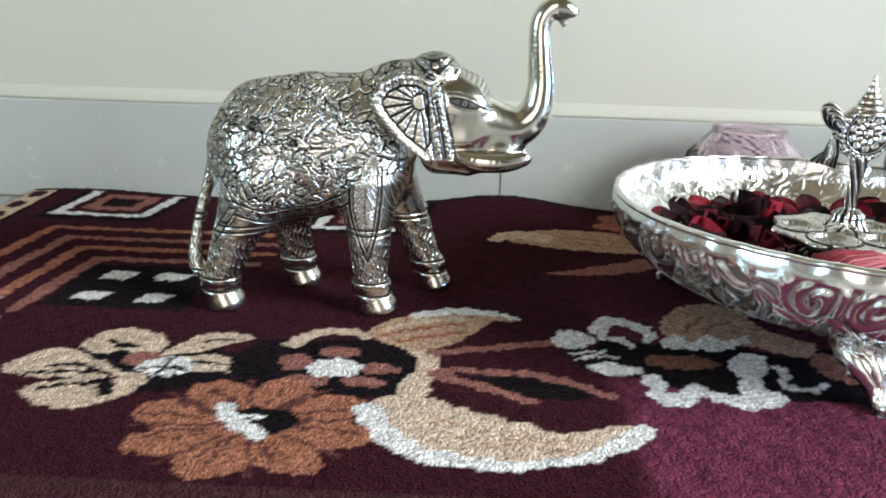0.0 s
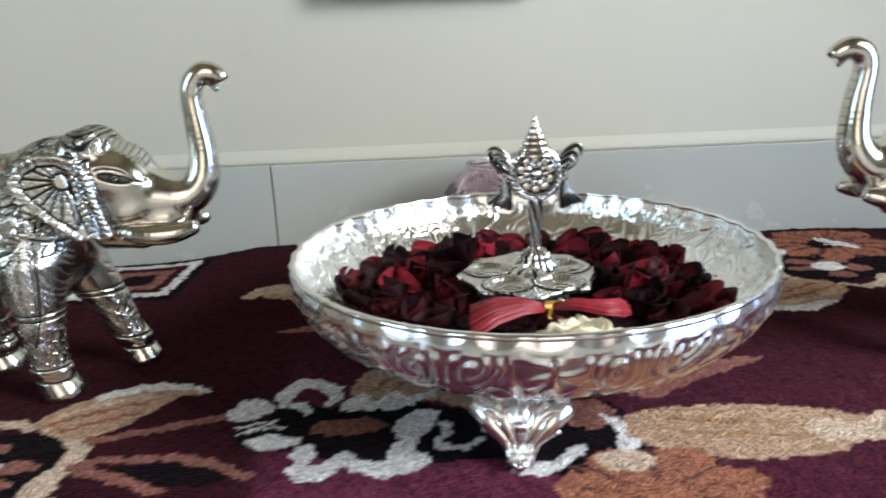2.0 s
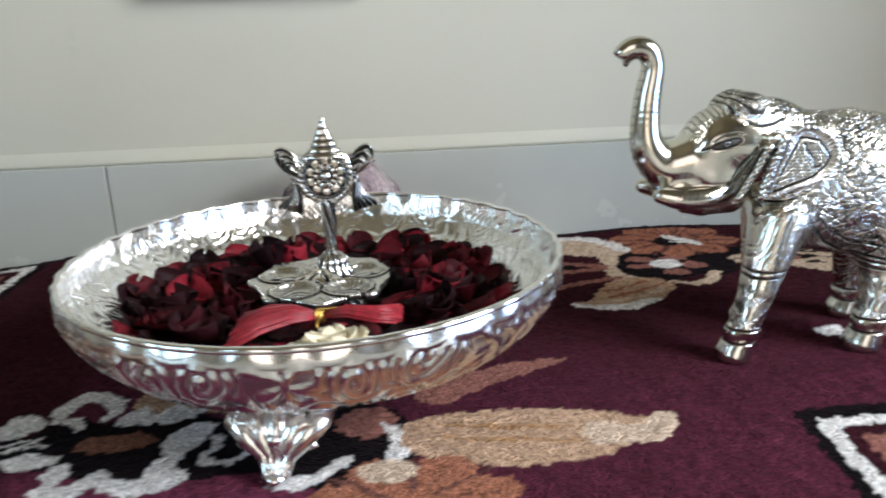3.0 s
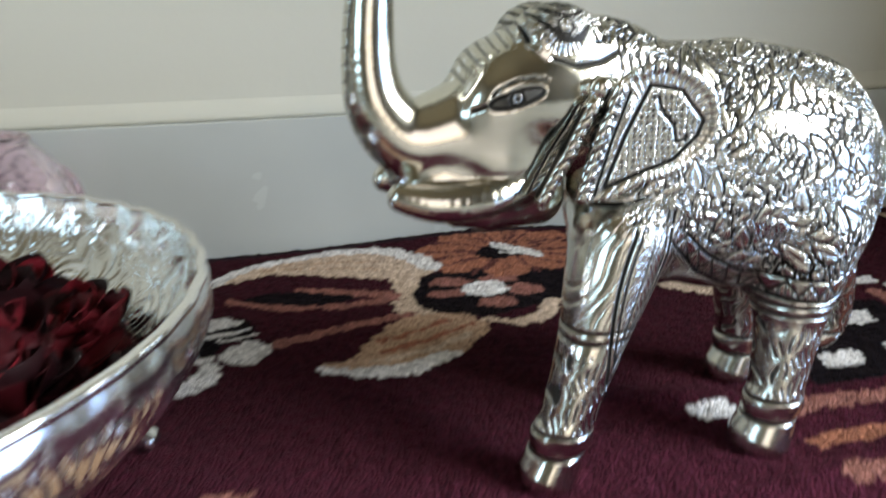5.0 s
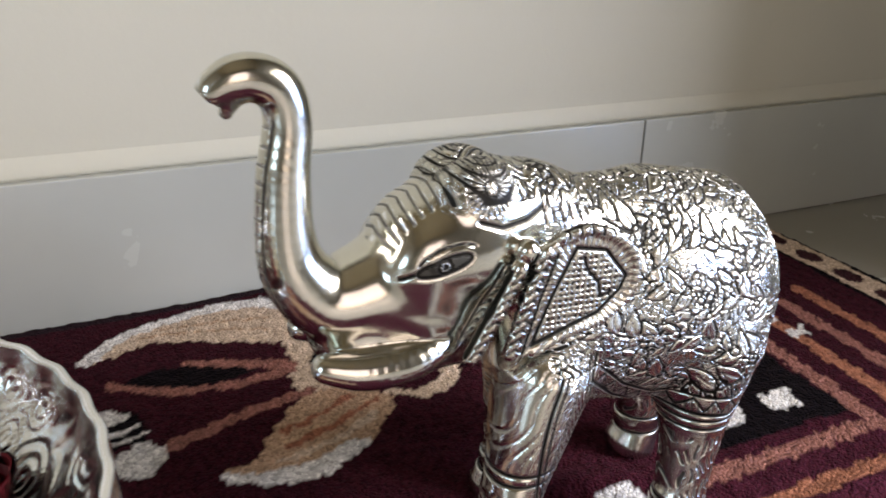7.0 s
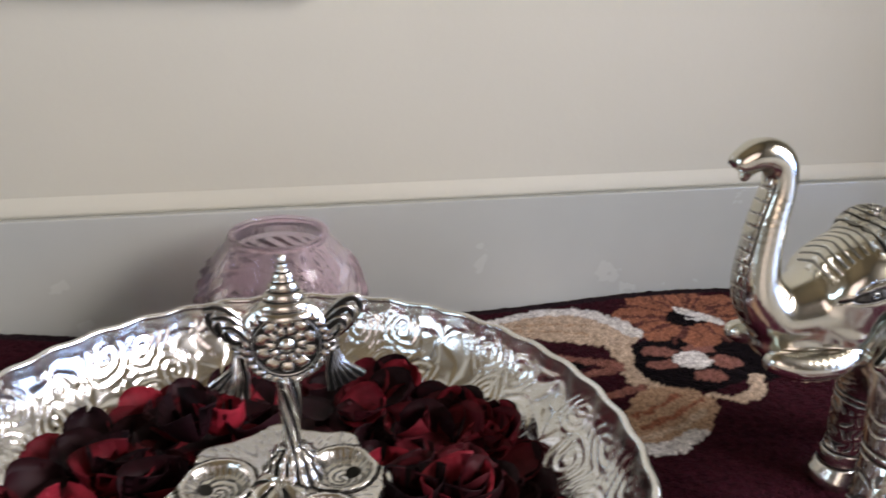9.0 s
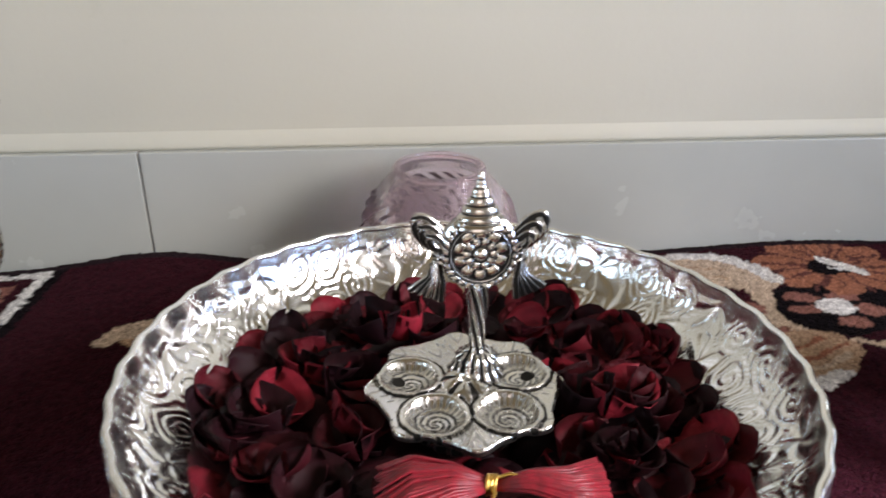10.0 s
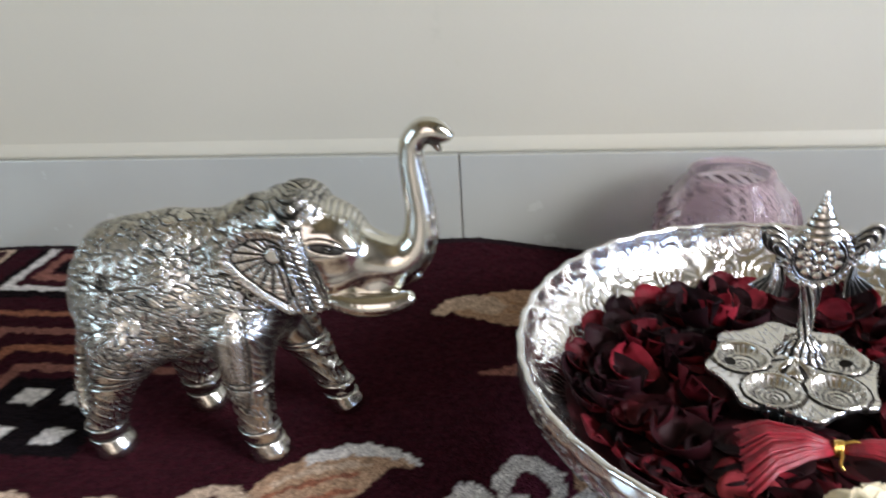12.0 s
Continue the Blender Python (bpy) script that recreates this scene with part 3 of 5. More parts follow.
def build_rug():
    step = 0.0022
    nx, ny = int((RX1 - RX0) / step) + 1, int((RY1 - RY0) / step) + 1
    gx, gy = np.meshgrid(np.linspace(RX0, RX1, nx), np.linspace(RY0, RY1, ny))
    x, y = gx.ravel(), gy.ravel()
    back = np.clip((y - 0.76) / 0.135, 0, 1) ** 2
    z = back * (0.014 * bell(x, 0.070, 0.075) + 0.004 * bell(x, -0.36, 0.07) + 0.006 * bell(x, 0.60, 0.10) + 0.003 * bell(x, 0.82, 0.05))
    z += 0.0045 * bell(y - 0.15 * (x - 0.62), 0.565, 0.010) * bell(x, 0.70, 0.09) + 0.004 * bell(y + 0.25 * (x - 0.6), 0.645, 0.010) * bell(x, 0.63, 0.05)
    z += 0.0025 * (smooth_noise(x, y, 9, 21) - 0.5) * np.clip(1 - np.hypot(x - 0.28, y - 0.62) / 0.12, 0, 1)
    z += 0.0014 * (smooth_noise(x, y, 330, 22) - 0.5) + 0.0006 * (np.random.RandomState(3).rand(x.size) - 0.5)
    edge = np.minimum(np.minimum(x - RX0, RX1 - x), y - RY0)
    z -= 0.006 * np.clip(1 - edge / 0.006, 0, 1) ** 2
    n = nx * ny
    idx = np.arange(n).reshape(ny, nx)
    quads = np.stack([idx[:-1, :-1], idx[:-1, 1:], idx[1:, 1:], idx[1:, :-1]], -1).reshape(-1, 4)
    rim = np.concatenate([idx[0, :], idx[1:, -1], idx[-1, -2::-1], idx[-2:0:-1, 0]])
    low = np.stack([x[rim], y[rim], np.full(rim.size, ZF + 0.0005)], -1)
    r2 = np.arange(rim.size) + n
    sides = np.stack([rim, r2, np.roll(r2, -1), np.roll(rim, -1)], -1)
    verts = np.concatenate([np.stack([x, y, z], -1), low])
    faces = np.concatenate([quads, sides])
    me = bpy.data.meshes.new("rug")
    me.vertices.add(len(verts))
    me.vertices.foreach_set("co", verts.astype(np.float32).ravel())
    me.loops.add(faces.size)
    me.loops.foreach_set("vertex_index", faces.astype(np.int32).ravel())
    me.polygons.add(len(faces))
    me.polygons.foreach_set("loop_start", np.arange(0, faces.size, 4, dtype=np.int32))
    me.polygons.foreach_set("use_smooth", np.ones(len(faces), dtype=bool))
    me.update(calc_edges=True)
    col = np.ones((len(verts), 4), dtype=np.float32)
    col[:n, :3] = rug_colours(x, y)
    col[n:, :3] = (0.045, 0.016, 0.018)
    at = me.color_attributes.new("pile", "FLOAT_COLOR", "POINT")
    at.data.foreach_set("color", col.ravel())
    me.materials.append(RUG)
    return tagged(new("rug", me), "maroon tufted rug with cream and orange floral motifs", "rug")


build_rug()


# ---- elephant statues ----
def ear_depth(x):
    return 0.0322 + 0.12 * (0.02 - x)


class Field:
    """A distance field on a grid, built up by smooth unions, and the surface drawn through it."""

    def __init__(self, lo, hi, h):
        self.lo, self.h = np.array(lo), h
        self.axes = [np.arange(a, b, h, dtype=np.float32) for a, b in zip(lo, hi)]
        self.d = np.full([len(a) for a in self.axes], 1.0, dtype=np.float32)

    def window(self, lo, hi):
        cuts = [slice(max(0, int((a - o) / self.h)), max(0, int((b - o) / self.h) + 2)) for a, b, o in zip(lo, hi, self.lo)]
        grid = np.meshgrid(*[ax[c] for ax, c in zip(self.axes, cuts)], indexing="ij", sparse=True)
        return tuple(cuts), grid

    def join(self, cuts, d, k):
        old = self.d[cuts]
        blend = np.clip(0.5 + 0.5 * (old - d) / k, 0, 1)
        self.d[cuts] = old * (1 - blend) + d * blend - k * blend * (1 - blend)

    def ball(self, c, r, k=0.008, turn=0.0):
        """An ellipsoid, turned about y by degrees."""
        m = max(r) + 2 * k + 0.004
        cuts, (x, y, z) = self.window([v - m for v in c], [v + m for v in c])
        ct, st = math.cos(radians(turn)), math.sin(radians(turn))
        u, w = (x - c[0]) * ct + (z - c[2]) * st, -(x - c[0]) * st + (z - c[2]) * ct
        q = np.sqrt((u / r[0]) ** 2 + ((y - c[1]) / r[1]) ** 2 + (w / r[2]) ** 2)
        g = np.sqrt((u / r[0] ** 2) ** 2 + ((y - c[1]) / r[1] ** 2) ** 2 + (w / r[2] ** 2) ** 2)
        self.join(cuts, q * (q - 1) / np.maximum(g, 1e-6), k)

    def limb(self, points, k=0.006, own=0.002):
        """A chain of (x, y, z, r)."""
        m = max(p[3] for p in points) + 2 * k + 0.004
        lo = [min(p[i] for p in points) - m for i in range(3)]
        hi = [max(p[i] for p in points) + m for i in range(3)]
        cuts, (x, y, z) = self.window(lo, hi)
        best = None
        for (ax, ay, az, ar), (bx, by, bz, br) in zip(points, points[1:]):
            dx, dy, dz = bx - ax, by - ay, bz - az
            t = np.clip(((x - ax) * dx + (y - ay) * dy + (z - az) * dz) / (dx * dx + dy * dy + dz * dz), 0, 1)
            d = np.sqrt((x - ax - t * dx) ** 2 + (y - ay - t * dy) ** 2 + (z - az - t * dz) ** 2) - (ar + t * (br - ar))
            if best is None:
                best = d
            else:
                b = np.clip(0.5 + 0.5 * (best - d) / own, 0, 1)
                best = best * (1 - b) + d * b - own * b * (1 - b)
        self.join(cuts, best, k)

    def plate(self, poly, s, thick, k=0.0015, round_edge=0.0012):
        """A flat leaf of polygon outline in the side view, hanging at the side s of the head."""
        m = 0.012
        lo = [min(p[0] for p in poly) - m, min(s * 0.022, s * 0.046), min(p[1] for p in poly) - m]
        hi = [max(p[0] for p in poly) + m, max(s * 0.022, s * 0.046), max(p[1] for p in poly) + m]
        cuts, (x, y, z) = self.window(lo, hi)
        flat = outline_distance(x, z, poly)
        deep = np.abs(s * y - ear_depth(x)) - thick
        d = np.hypot(np.maximum(flat, 0), np.maximum(deep, 0)) + np.minimum(np.maximum(flat, deep), 0) - round_edge
        self.join(cuts, d, k)

    def cut_ball(self, c, r):
        m = max(r) + 0.003
        cuts, (x, y, z) = self.window([v - m for v in c], [v + m for v in c])
        q = np.sqrt(((x - c[0]) / r[0]) ** 2 + ((y - c[1]) / r[1]) ** 2 + ((z - c[2]) / r[2]) ** 2)
        self.d[cuts] = np.maximum(self.d[cuts], -(q - 1) * min(r))

    def surface(self):
        d = self.d
        neg = d < 0
        n = [s - 1 for s in d.shape]
        corner = lambda a, i, j, k: a[i:i + n[0], j:j + n[1], k:k + n[2]]
        count = sum(corner(neg, i, j, k).astype(np.int8) for i in (0, 1) for j in (0, 1) for k in (0, 1))
        cells = np.argwhere((count > 0) & (count < 8))
        acc, num = np.zeros((len(cells), 3)), np.zeros(len(cells))
        ends = []
        for axis in range(3):
            for p in (0, 1):
                for q in (0, 1):
                    a = [0, 0, 0]
                    a[(axis + 1) % 3], a[(axis + 2) % 3] = p, q
                    b = list(a)
                    b[axis] = 1
                    ends.append((a, b))
        for a, b in ends:
            da, db = d[tuple((cells + a).T)], d[tuple((cells + b).T)]
            hit = (da < 0) != (db < 0)
            t = np.where(hit, da / np.where(hit, da - db, 1), 0)
            acc += hit[:, None] * (np.array(a) + t[:, None] * (np.array(b) - np.array(a)))
            num += hit
        verts = (cells + acc / num[:, None]) * self.h + self.lo
        ids = np.full(n, -1, dtype=np.int64)
        ids[tuple(cells.T)] = np.arange(len(cells))
        faces = []
        for axis in range(3):
            e = [0, 0, 0]
            e[axis] = 1
            u, v = np.eye(3, dtype=int)[(axis + 1) % 3], np.eye(3, dtype=int)[(axis + 2) % 3]
            inner = tuple(slice(1, n[i]) if i != axis else slice(0, n[i]) for i in range(3))
            shifted = tuple(slice(s.start + e[i], s.stop + e[i]) for i, s in enumerate(inner))
            a, b = neg[inner], neg[shifted]
            for flip in (False, True):
                at = np.argwhere((a & ~b) if not flip else (~a & b)) + [s.start for s in inner]
                quad = [ids[tuple((at - o).T)] for o in (u * 0, u, u + v, v)]
                faces.append(np.stack(quad[::-1] if flip else quad, -1))
        return verts, np.concatenate(faces)


def near_line(x, z, points, width):
    """1 on a polyline in the side view, falling to 0 at width."""
    best = np.full(x.shape, 1.0)
    for (ax, az), (bx, bz) in zip(points, points[1:]):
        dx, dz = bx - ax, bz - az
        t = np.clip(((x - ax) * dx + (z - az) * dz) / (dx * dx + dz * dz), 0, 1)
        best = np.minimum(best, np.hypot(x - ax - t * dx, z - az - t * dz))
    return np.clip(1 - best / width, 0, 1)


def arc(cx, cz, rx, rz, a0, a1, n=14, turn=0.0):
    out = []
    for i in range(n + 1):
        a = radians(a0 + (a1 - a0) * i / n)
        p, q = rx * math.cos(a), rz * math.sin(a)
        c, s = math.cos(radians(turn)), math.sin(radians(turn))
        out.append((cx + p * c - q * s, cz + p * s + q * c))
    return out


def glide(points, steps=5):
    """A smooth run through points of (x, y, z, r)."""
    p = [np.array(q, dtype=float) for q in points]
    out = []
    for i in range(len(p) - 1):
        a, b, c, d = p[max(i - 1, 0)], p[i], p[i + 1], p[min(i + 2, len(p) - 1)]
        for k in range(steps):
            t = k / steps
            out.append(tuple(0.5 * (2 * b + (c - a) * t + (2 * a - 5 * b + 4 * c - d) * t * t + (3 * b - a - 3 * c + d) * t ** 3)))
    return out + [tuple(p[-1])]


# the two statues are alike, but their ears, trunks and forelegs differ
FAN = dict(
    ear=[(0.0485, 0.1540), (0.0440, 0.1555), (0.0373, 0.1585), (0.0263, 0.1590), (0.0160, 0.1540), (0.0105, 0.1450), (0.0115, 0.1390), (0.0160, 0.1330), (0.0270, 0.1205), (0.0430, 0.1075), (0.0500, 0.1075)],
    panel=[(0.0430, 0.1500), (0.0360, 0.1540), (0.0270, 0.1540), (0.0190, 0.1500), (0.0148, 0.1440), (0.0160, 0.1400), (0.0200, 0.1340), (0.0300, 0.1230), (0.0420, 0.1135), (0.0450, 0.1180)],
    straps=[((0.0478, 0.1535), (0.0530, 0.1300), (0.0580, 0.1075)), ((0.0440, 0.1480), (0.0480, 0.1290), (0.0520, 0.1085))],
    trunk=[(0.066, 0, 0.134, 0.020), (0.086, 0, 0.126, 0.0165), (0.1025, 0, 0.1255, 0.0132), (0.1135, 0, 0.1355, 0.0108), (0.1165, 0, 0.152, 0.0088), (0.1150, 0, 0.171, 0.0077),
           (0.1136, 0, 0.188, 0.0068), (0.1156, 0, 0.1970, 0.0068), (0.1216, 0, 0.2026, 0.0068), (0.1280, 0, 0.2024, 0.0062), (0.1332, 0, 0.1998, 0.0048)],
    legs=[(-1, (0.004, 0.088, 0.022), (0.006, 0.050, 0.0138), (0.007, 0.020, 0.0112), 0.009, 0.0245),
          (1, (0.014, 0.086, 0.021), (0.033, 0.048, 0.0128), (0.044, 0.020, 0.0105), 0.047, 0.0245),
          (-1, (-0.066, 0.086, 0.027), (-0.084, 0.052, 0.0148), (-0.096, 0.020, 0.0115), -0.096, 0.0245),
          (1, (-0.062, 0.084, 0.025), (-0.056, 0.046, 0.0138), (-0.052, 0.020, 0.0112), -0.051, 0.0245)],
    tusk=0.0012, seed=21)
DOTTED = dict(
    ear=[(0.0313, 0.1465), (0.0260, 0.1505), (0.0175, 0.1525), (0.0080, 0.1500), (-0.0010, 0.1430), (-0.0035, 0.1340), (-0.0005, 0.1260), (0.0095, 0.1185), (0.0228, 0.1150), (0.0350, 0.1095), (0.0430, 0.1085)],
    panel=[(0.0215, 0.1465), (0.0100, 0.1445), (0.0012, 0.1345), (0.0030, 0.1295), (0.0115, 0.1215), (0.0240, 0.1175), (0.0365, 0.1125), (0.0295, 0.1305)],
    straps=[((0.0400, 0.1400), (0.0480, 0.1250), (0.0570, 0.1090)), ((0.0318, 0.1455), (0.0378, 0.1290), (0.0435, 0.1095))],
    trunk=[(0.066, 0, 0.134, 0.020), (0.086, 0, 0.128, 0.0168), (0.1005, 0, 0.1278, 0.0140), (0.1108, 0, 0.1385, 0.0118), (0.1138, 0, 0.152, 0.0099), (0.1130, 0, 0.171, 0.0087),
           (0.1104, 0, 0.188, 0.0076), (0.1124, 0, 0.1975, 0.0074), (0.1186, 0, 0.2016, 0.0071), (0.1260, 0, 0.2018, 0.0065), (0.1325, 0, 0.1990, 0.0050)],
    legs=[(-1, (0.004, 0.088, 0.022), (0.006, 0.050, 0.0132), (0.007, 0.020, 0.0110), 0.010, 0.0245),
          (1, (0.021, 0.088, 0.020), (0.037, 0.048, 0.0120), (0.048, 0.020, 0.0104), 0.051, 0.0310),
          (-1, (-0.064, 0.086, 0.027), (-0.070, 0.052, 0.0140), (-0.073, 0.020, 0.0110), -0.073, 0.0245),
          (1, (-0.062, 0.084, 0.025), (-0.055, 0.046, 0.0126), (-0.049, 0.020, 0.0108), -0.047, 0.0310)],
    tusk=0.0045, seed=34)


def elephant_mesh(look_of):
    f = Field((-0.132, -0.052, -0.002), (0.146, 0.052, 0.214), 0.00062)
    ear, panel, straps, lift = look_of["ear"], look_of["panel"], look_of["straps"], look_of["tusk"]
    # trunk, barrel, rump and shoulder
    f.ball((-0.038, 0, 0.106), (0.058, 0.0375, 0.047), 0.004)
    f.ball((-0.065, 0, 0.102), (0.041, 0.0375, 0.047), 0.006)
    f.ball((0.002, 0, 0.108), (0.034, 0.033, 0.045), 0.006)
    f.limb([(-0.070, 0, 0.132, 0.018), (-0.034, 0, 0.1385, 0.0185), (0.008, 0, 0.1395, 0.0185), (0.036, 0, 0.143, 0.0205)], 0.010)
    # legs: near fore, far fore, near hind, far hind
    for side, hip, knee, ankle, foot, y in look_of["legs"]:
        y *= side
        f.limb([(hip[0], side * 0.018, hip[1], hip[2]), (knee[0], (y + side * 0.0225) / 2, knee[1], knee[2]), (ankle[0], y, ankle[1], ankle[2]), (foot - 0.001, y, 0.014, ankle[2] - 0.001)], 0.007)
        f.limb([(foot, y, 0.0105, ankle[2] + 0.0005), (foot + 0.003, y, 0.003, ankle[2] + 0.002)], 0.0015)
        f.limb([(ankle[0] + (foot - ankle[0]) * 0.2 - 0.004, y, 0.0185, ankle[2] - 0.0015), (ankle[0] + (foot - ankle[0]) * 0.2 + 0.004, y, 0.0180, ankle[2] - 0.0015)], 0.0012)
    # head, domes, muzzle, trunk, jaw, tusks
    f.ball((0.046, 0, 0.141), (0.029, 0.0245, 0.028), 0.006)
    for s in (-1, 1):
        f.ball((0.047, s * 0.0085, 0.1595), (0.017, 0.0125, 0.0135), 0.003)
        f.ball((0.066, s * 0.0145, 0.1405), (0.016, 0.0082, 0.012), 0.009)
    f.ball((0.064, 0, 0.121), (0.027, 0.0215, 0.021), 0.006)
    f.ball((0.084, 0, 0.1125), (0.024, 0.0165, 0.0115), 0.004)
    f.ball((0.064, 0, 0.147), (0.019, 0.0185, 0.0150), 0.005)
    f.ball((0.024, 0, 0.150), (0.022, 0.018, 0.0165), 0.010)
    f.limb(glide(look_of["trunk"]), 0.005, 0.0006)
    f.limb([(0.1266, 0, 0.1972, 0.0030), (0.1290, 0, 0.1927, 0.0022)], 0.003)
    f.cut_ball((0.1362, 0, 0.1956), (0.0068, 0.0040, 0.0042))
    f.cut_ball((0.1383, 0.0018, 0.2020), (0.002, 0.0014, 0.0014))
    f.limb([(0.050, 0, 0.104, 0.012), (0.070, 0, 0.100, 0.0085), (0.082, 0, 0.099, 0.0055)], 0.004)
    for s in (-1, 1):
        f.limb(glide([(0.060, s * 0.016, 0.108 + lift, 0.0045), (0.076, s * 0.0185, 0.1040 + lift, 0.0066), (0.094, s * 0.0175, 0.1035 + lift, 0.0066), (0.107, s * 0.0150, 0.1060 + lift, 0.0050)]), 0.0012, 0.0006)
        # ears: a hanging sheet with a raised rim, two plaited straps before it
        f.plate(ear, s, 0.0012)
        rim = [(p[0], s * (ear_depth(p[0]) + 0.0014), p[1], 0.0021) for p in ear[1:-1]]
        f.limb(glide(rim, 3), 0.0010, 0.0006)
        for i, strap in enumerate(straps):
            f.limb([(p[0], s * (0.0284 - 0.0012 * k if i == 0 else ear_depth(p[0]) + 0.0004), p[1], 0.0031 if i == 0 else 0.0027) for k, p in enumerate(strap)], 0.0012)
        f.ball((straps[0][0][0] - 0.003, s * 0.0275, straps[0][0][1] + 0.0055), (0.0044, 0.0044, 0.0044), 0.001)
        f.ball((0.0665, s * 0.0224, 0.1430), (0.0046, 0.0010, 0.0022), 0.001)
    # tail
    f.limb(glide([(-0.088, 0, 0.126, 0.006), (-0.099, 0, 0.110, 0.0042), (-0.106, -0.002, 0.085, 0.0040), (-0.115, -0.006, 0.050, 0.0038), (-0.117, -0.010, 0.028, 0.0050), (-0.110, -0.013, 0.018, 0.0052), (-0.101, -0.015, 0.0195, 0.003)]), 0.003, 0.0006)
    f.d = np.maximum(f.d, -(f.axes[2] - 0.0002)[None, None, :])
    v, faces = f.surface()
    x, y, z = v.T
    side = np.abs(y)
    # cut lines in the side view
    line = np.zeros(len(v))
    outer = side > 0.018
    for width, pts in ((0.0013, [(0.010, 0.110), (0.022, 0.106), (0.040, 0.103)]),
                       (0.0013, arc(0.066, 0.1428, 0.0098, 0.0024, 0, 360, 24, -14)), (0.0007, arc(0.064, 0.1434, 0.0118, 0.0054, 30, 150, 10, -14)),
                       (0.0012, [(0.0765, 0.1405), (0.080, 0.1390), (0.0835, 0.1385)]),
                       (0.0016, [(0.026, 0.1565), (0.034, 0.1535), (0.044, 0.1525), (0.052, 0.155)]),
                       (0.0013, [(-0.006, 0.080), (0.004, 0.088), (0.016, 0.100)])):
        line = np.maximum(line, near_line(x, z, pts, width) * outer)
    white = ((x - 0.066) / 0.0092) ** 2 + ((z - 0.1428 + 0.25 * (x - 0.066)) / 0.0025) ** 2 < 1
    line = np.where(white & outer, np.maximum(line, 0.62), line)
    iris = (x - 0.0662) ** 2 + (z - 0.1428) ** 2
    line = np.where(outer & (iris < 0.0028 ** 2), np.where((iris < 0.0018 ** 2) & (iris > 0.0011 ** 2), 0.35, 1.0), line)
    # ear: a ticked rim round a sunk panel, which is punched with dots or ribbed like a fan
    on_ear = outline_distance(x, z, ear)
    field = outline_distance(x, z, panel)
    face = (side > 0.0285) & (on_ear < 0.0035)
    line = np.where(face & (on_ear < 0), 0.0, line)
    line = np.maximum(line, face * np.clip(1.3 - np.abs(field) / 0.0009, 0, 1))
    line = np.maximum(line, (side > 0.024) * np.clip(1.3 - np.abs(on_ear - 0.0028) / 0.0010, 0, 1) * (x < ear[0][0] - 0.002) * 0.9)
    around = np.arctan2(z - 0.132, x - panel[0][0] + 0.004)
    line = np.maximum(line, face * (field > 0.0006) * (on_ear < 0.001) * 0.5 * (np.sin(around * 46) > 0.55))
    if look_of is DOTTED:
        line = np.maximum(line, face * (field < -0.0012) * (np.sin((x + z) * 1500) * np.sin((x - z) * 1500) > 0.36) * 1.0)
        line = np.maximum(line, face * near_line(x, z, [(0.0185, 0.1430), (0.0165, 0.1380), (0.0120, 0.1330), (0.0105, 0.1275), (0.0065, 0.1290)], 0.0013))
    else:
        px, pz = x - 0.0385, z - 0.1440
        fan, reach = np.arctan2(pz, px), np.hypot(px, pz)
        ribs = np.abs(np.mod(fan / (2 * np.pi) * 20, 1.0) - 0.5) * 2
        line = np.maximum(line, face * (field < 0) * (reach > 0.005) * np.clip(1.4 - ribs * reach / 0.0048, 0, 1))
        line = np.maximum(line, face * (field < -0.001) * 0.40 * (np.sin(reach * 1500 + ribs * 2.0) > 0.72) * (reach > 0.007))
        line = np.maximum(line, face * np.clip(1.2 - np.abs(reach - 0.005) / 0.0007, 0, 1))
    for strap in straps:
        mid = np.interp(z, [p[1] for p in strap[::-1]], [p[0] for p in strap[::-1]])
        off = np.abs(x - mid)
        along = (z > strap[2][1]) & (z < strap[0][1]) & outer
        line = np.maximum(line, along * (off < 0.0026) * 0.65 * (np.sin(z * 1750 + off * 1300) > 0.45))
        line = np.maximum(line, along * np.clip(1.3 - np.abs(off - 0.0036) / 0.0007, 0, 1))
    # saddle cloth's border: two lines with triangles between, dipping to a point on the thigh
    hem = np.interp(x, [-0.112, -0.096, -0.080, -0.060, -0.030, -0.012, 0.004], [0.062, 0.048, 0.070, 0.063, 0.065, 0.074, 0.088])
    rise = z - hem
    saw = np.abs(np.mod(x / 0.0075, 1.0) - 0.5) * 2
    border = (x < 0.004) & (side > 0.010)
    line = np.maximum(line, border * np.clip(1.4 - np.minimum(np.abs(rise), np.abs(rise - 0.0085)) / 0.0009, 0, 1))
    zig = np.clip(1.3 - np.abs(rise - 0.0015 - saw * 0.0055) / 0.0008, 0, 1) * (rise > 0) * (rise < 0.0085)
    line = np.maximum(line, border * np.maximum(zig, 0.5 * (rise > 0.001) * (rise < 0.0015 + saw * 0.0055) * (np.sin(x * 3600) > 0.2)))
    # pendant leaf on the foreleg, its two sides hatched
    for sgn, mid, half in ((-1, [(0.006, 0.038), (0.004, 0.075), (0.006, 0.105)], 0.0105), (1, [(0.034, 0.036), (0.022, 0.075), (0.013, 0.105)], 0.0090)):
        mx = np.interp(z, [p[1] for p in mid], [p[0] for p in mid])
        wide = half * np.clip(np.sin(np.clip((z - 0.038) / 0.067, 0, 1) * 2.3), 0, 1)
        off = np.abs(x - mx)
        inside_leaf = (z > 0.038) & (z < 0.103) & (y * sgn > 0.014)
        line = np.where(inside_leaf & (off < wide), 0.0, line)
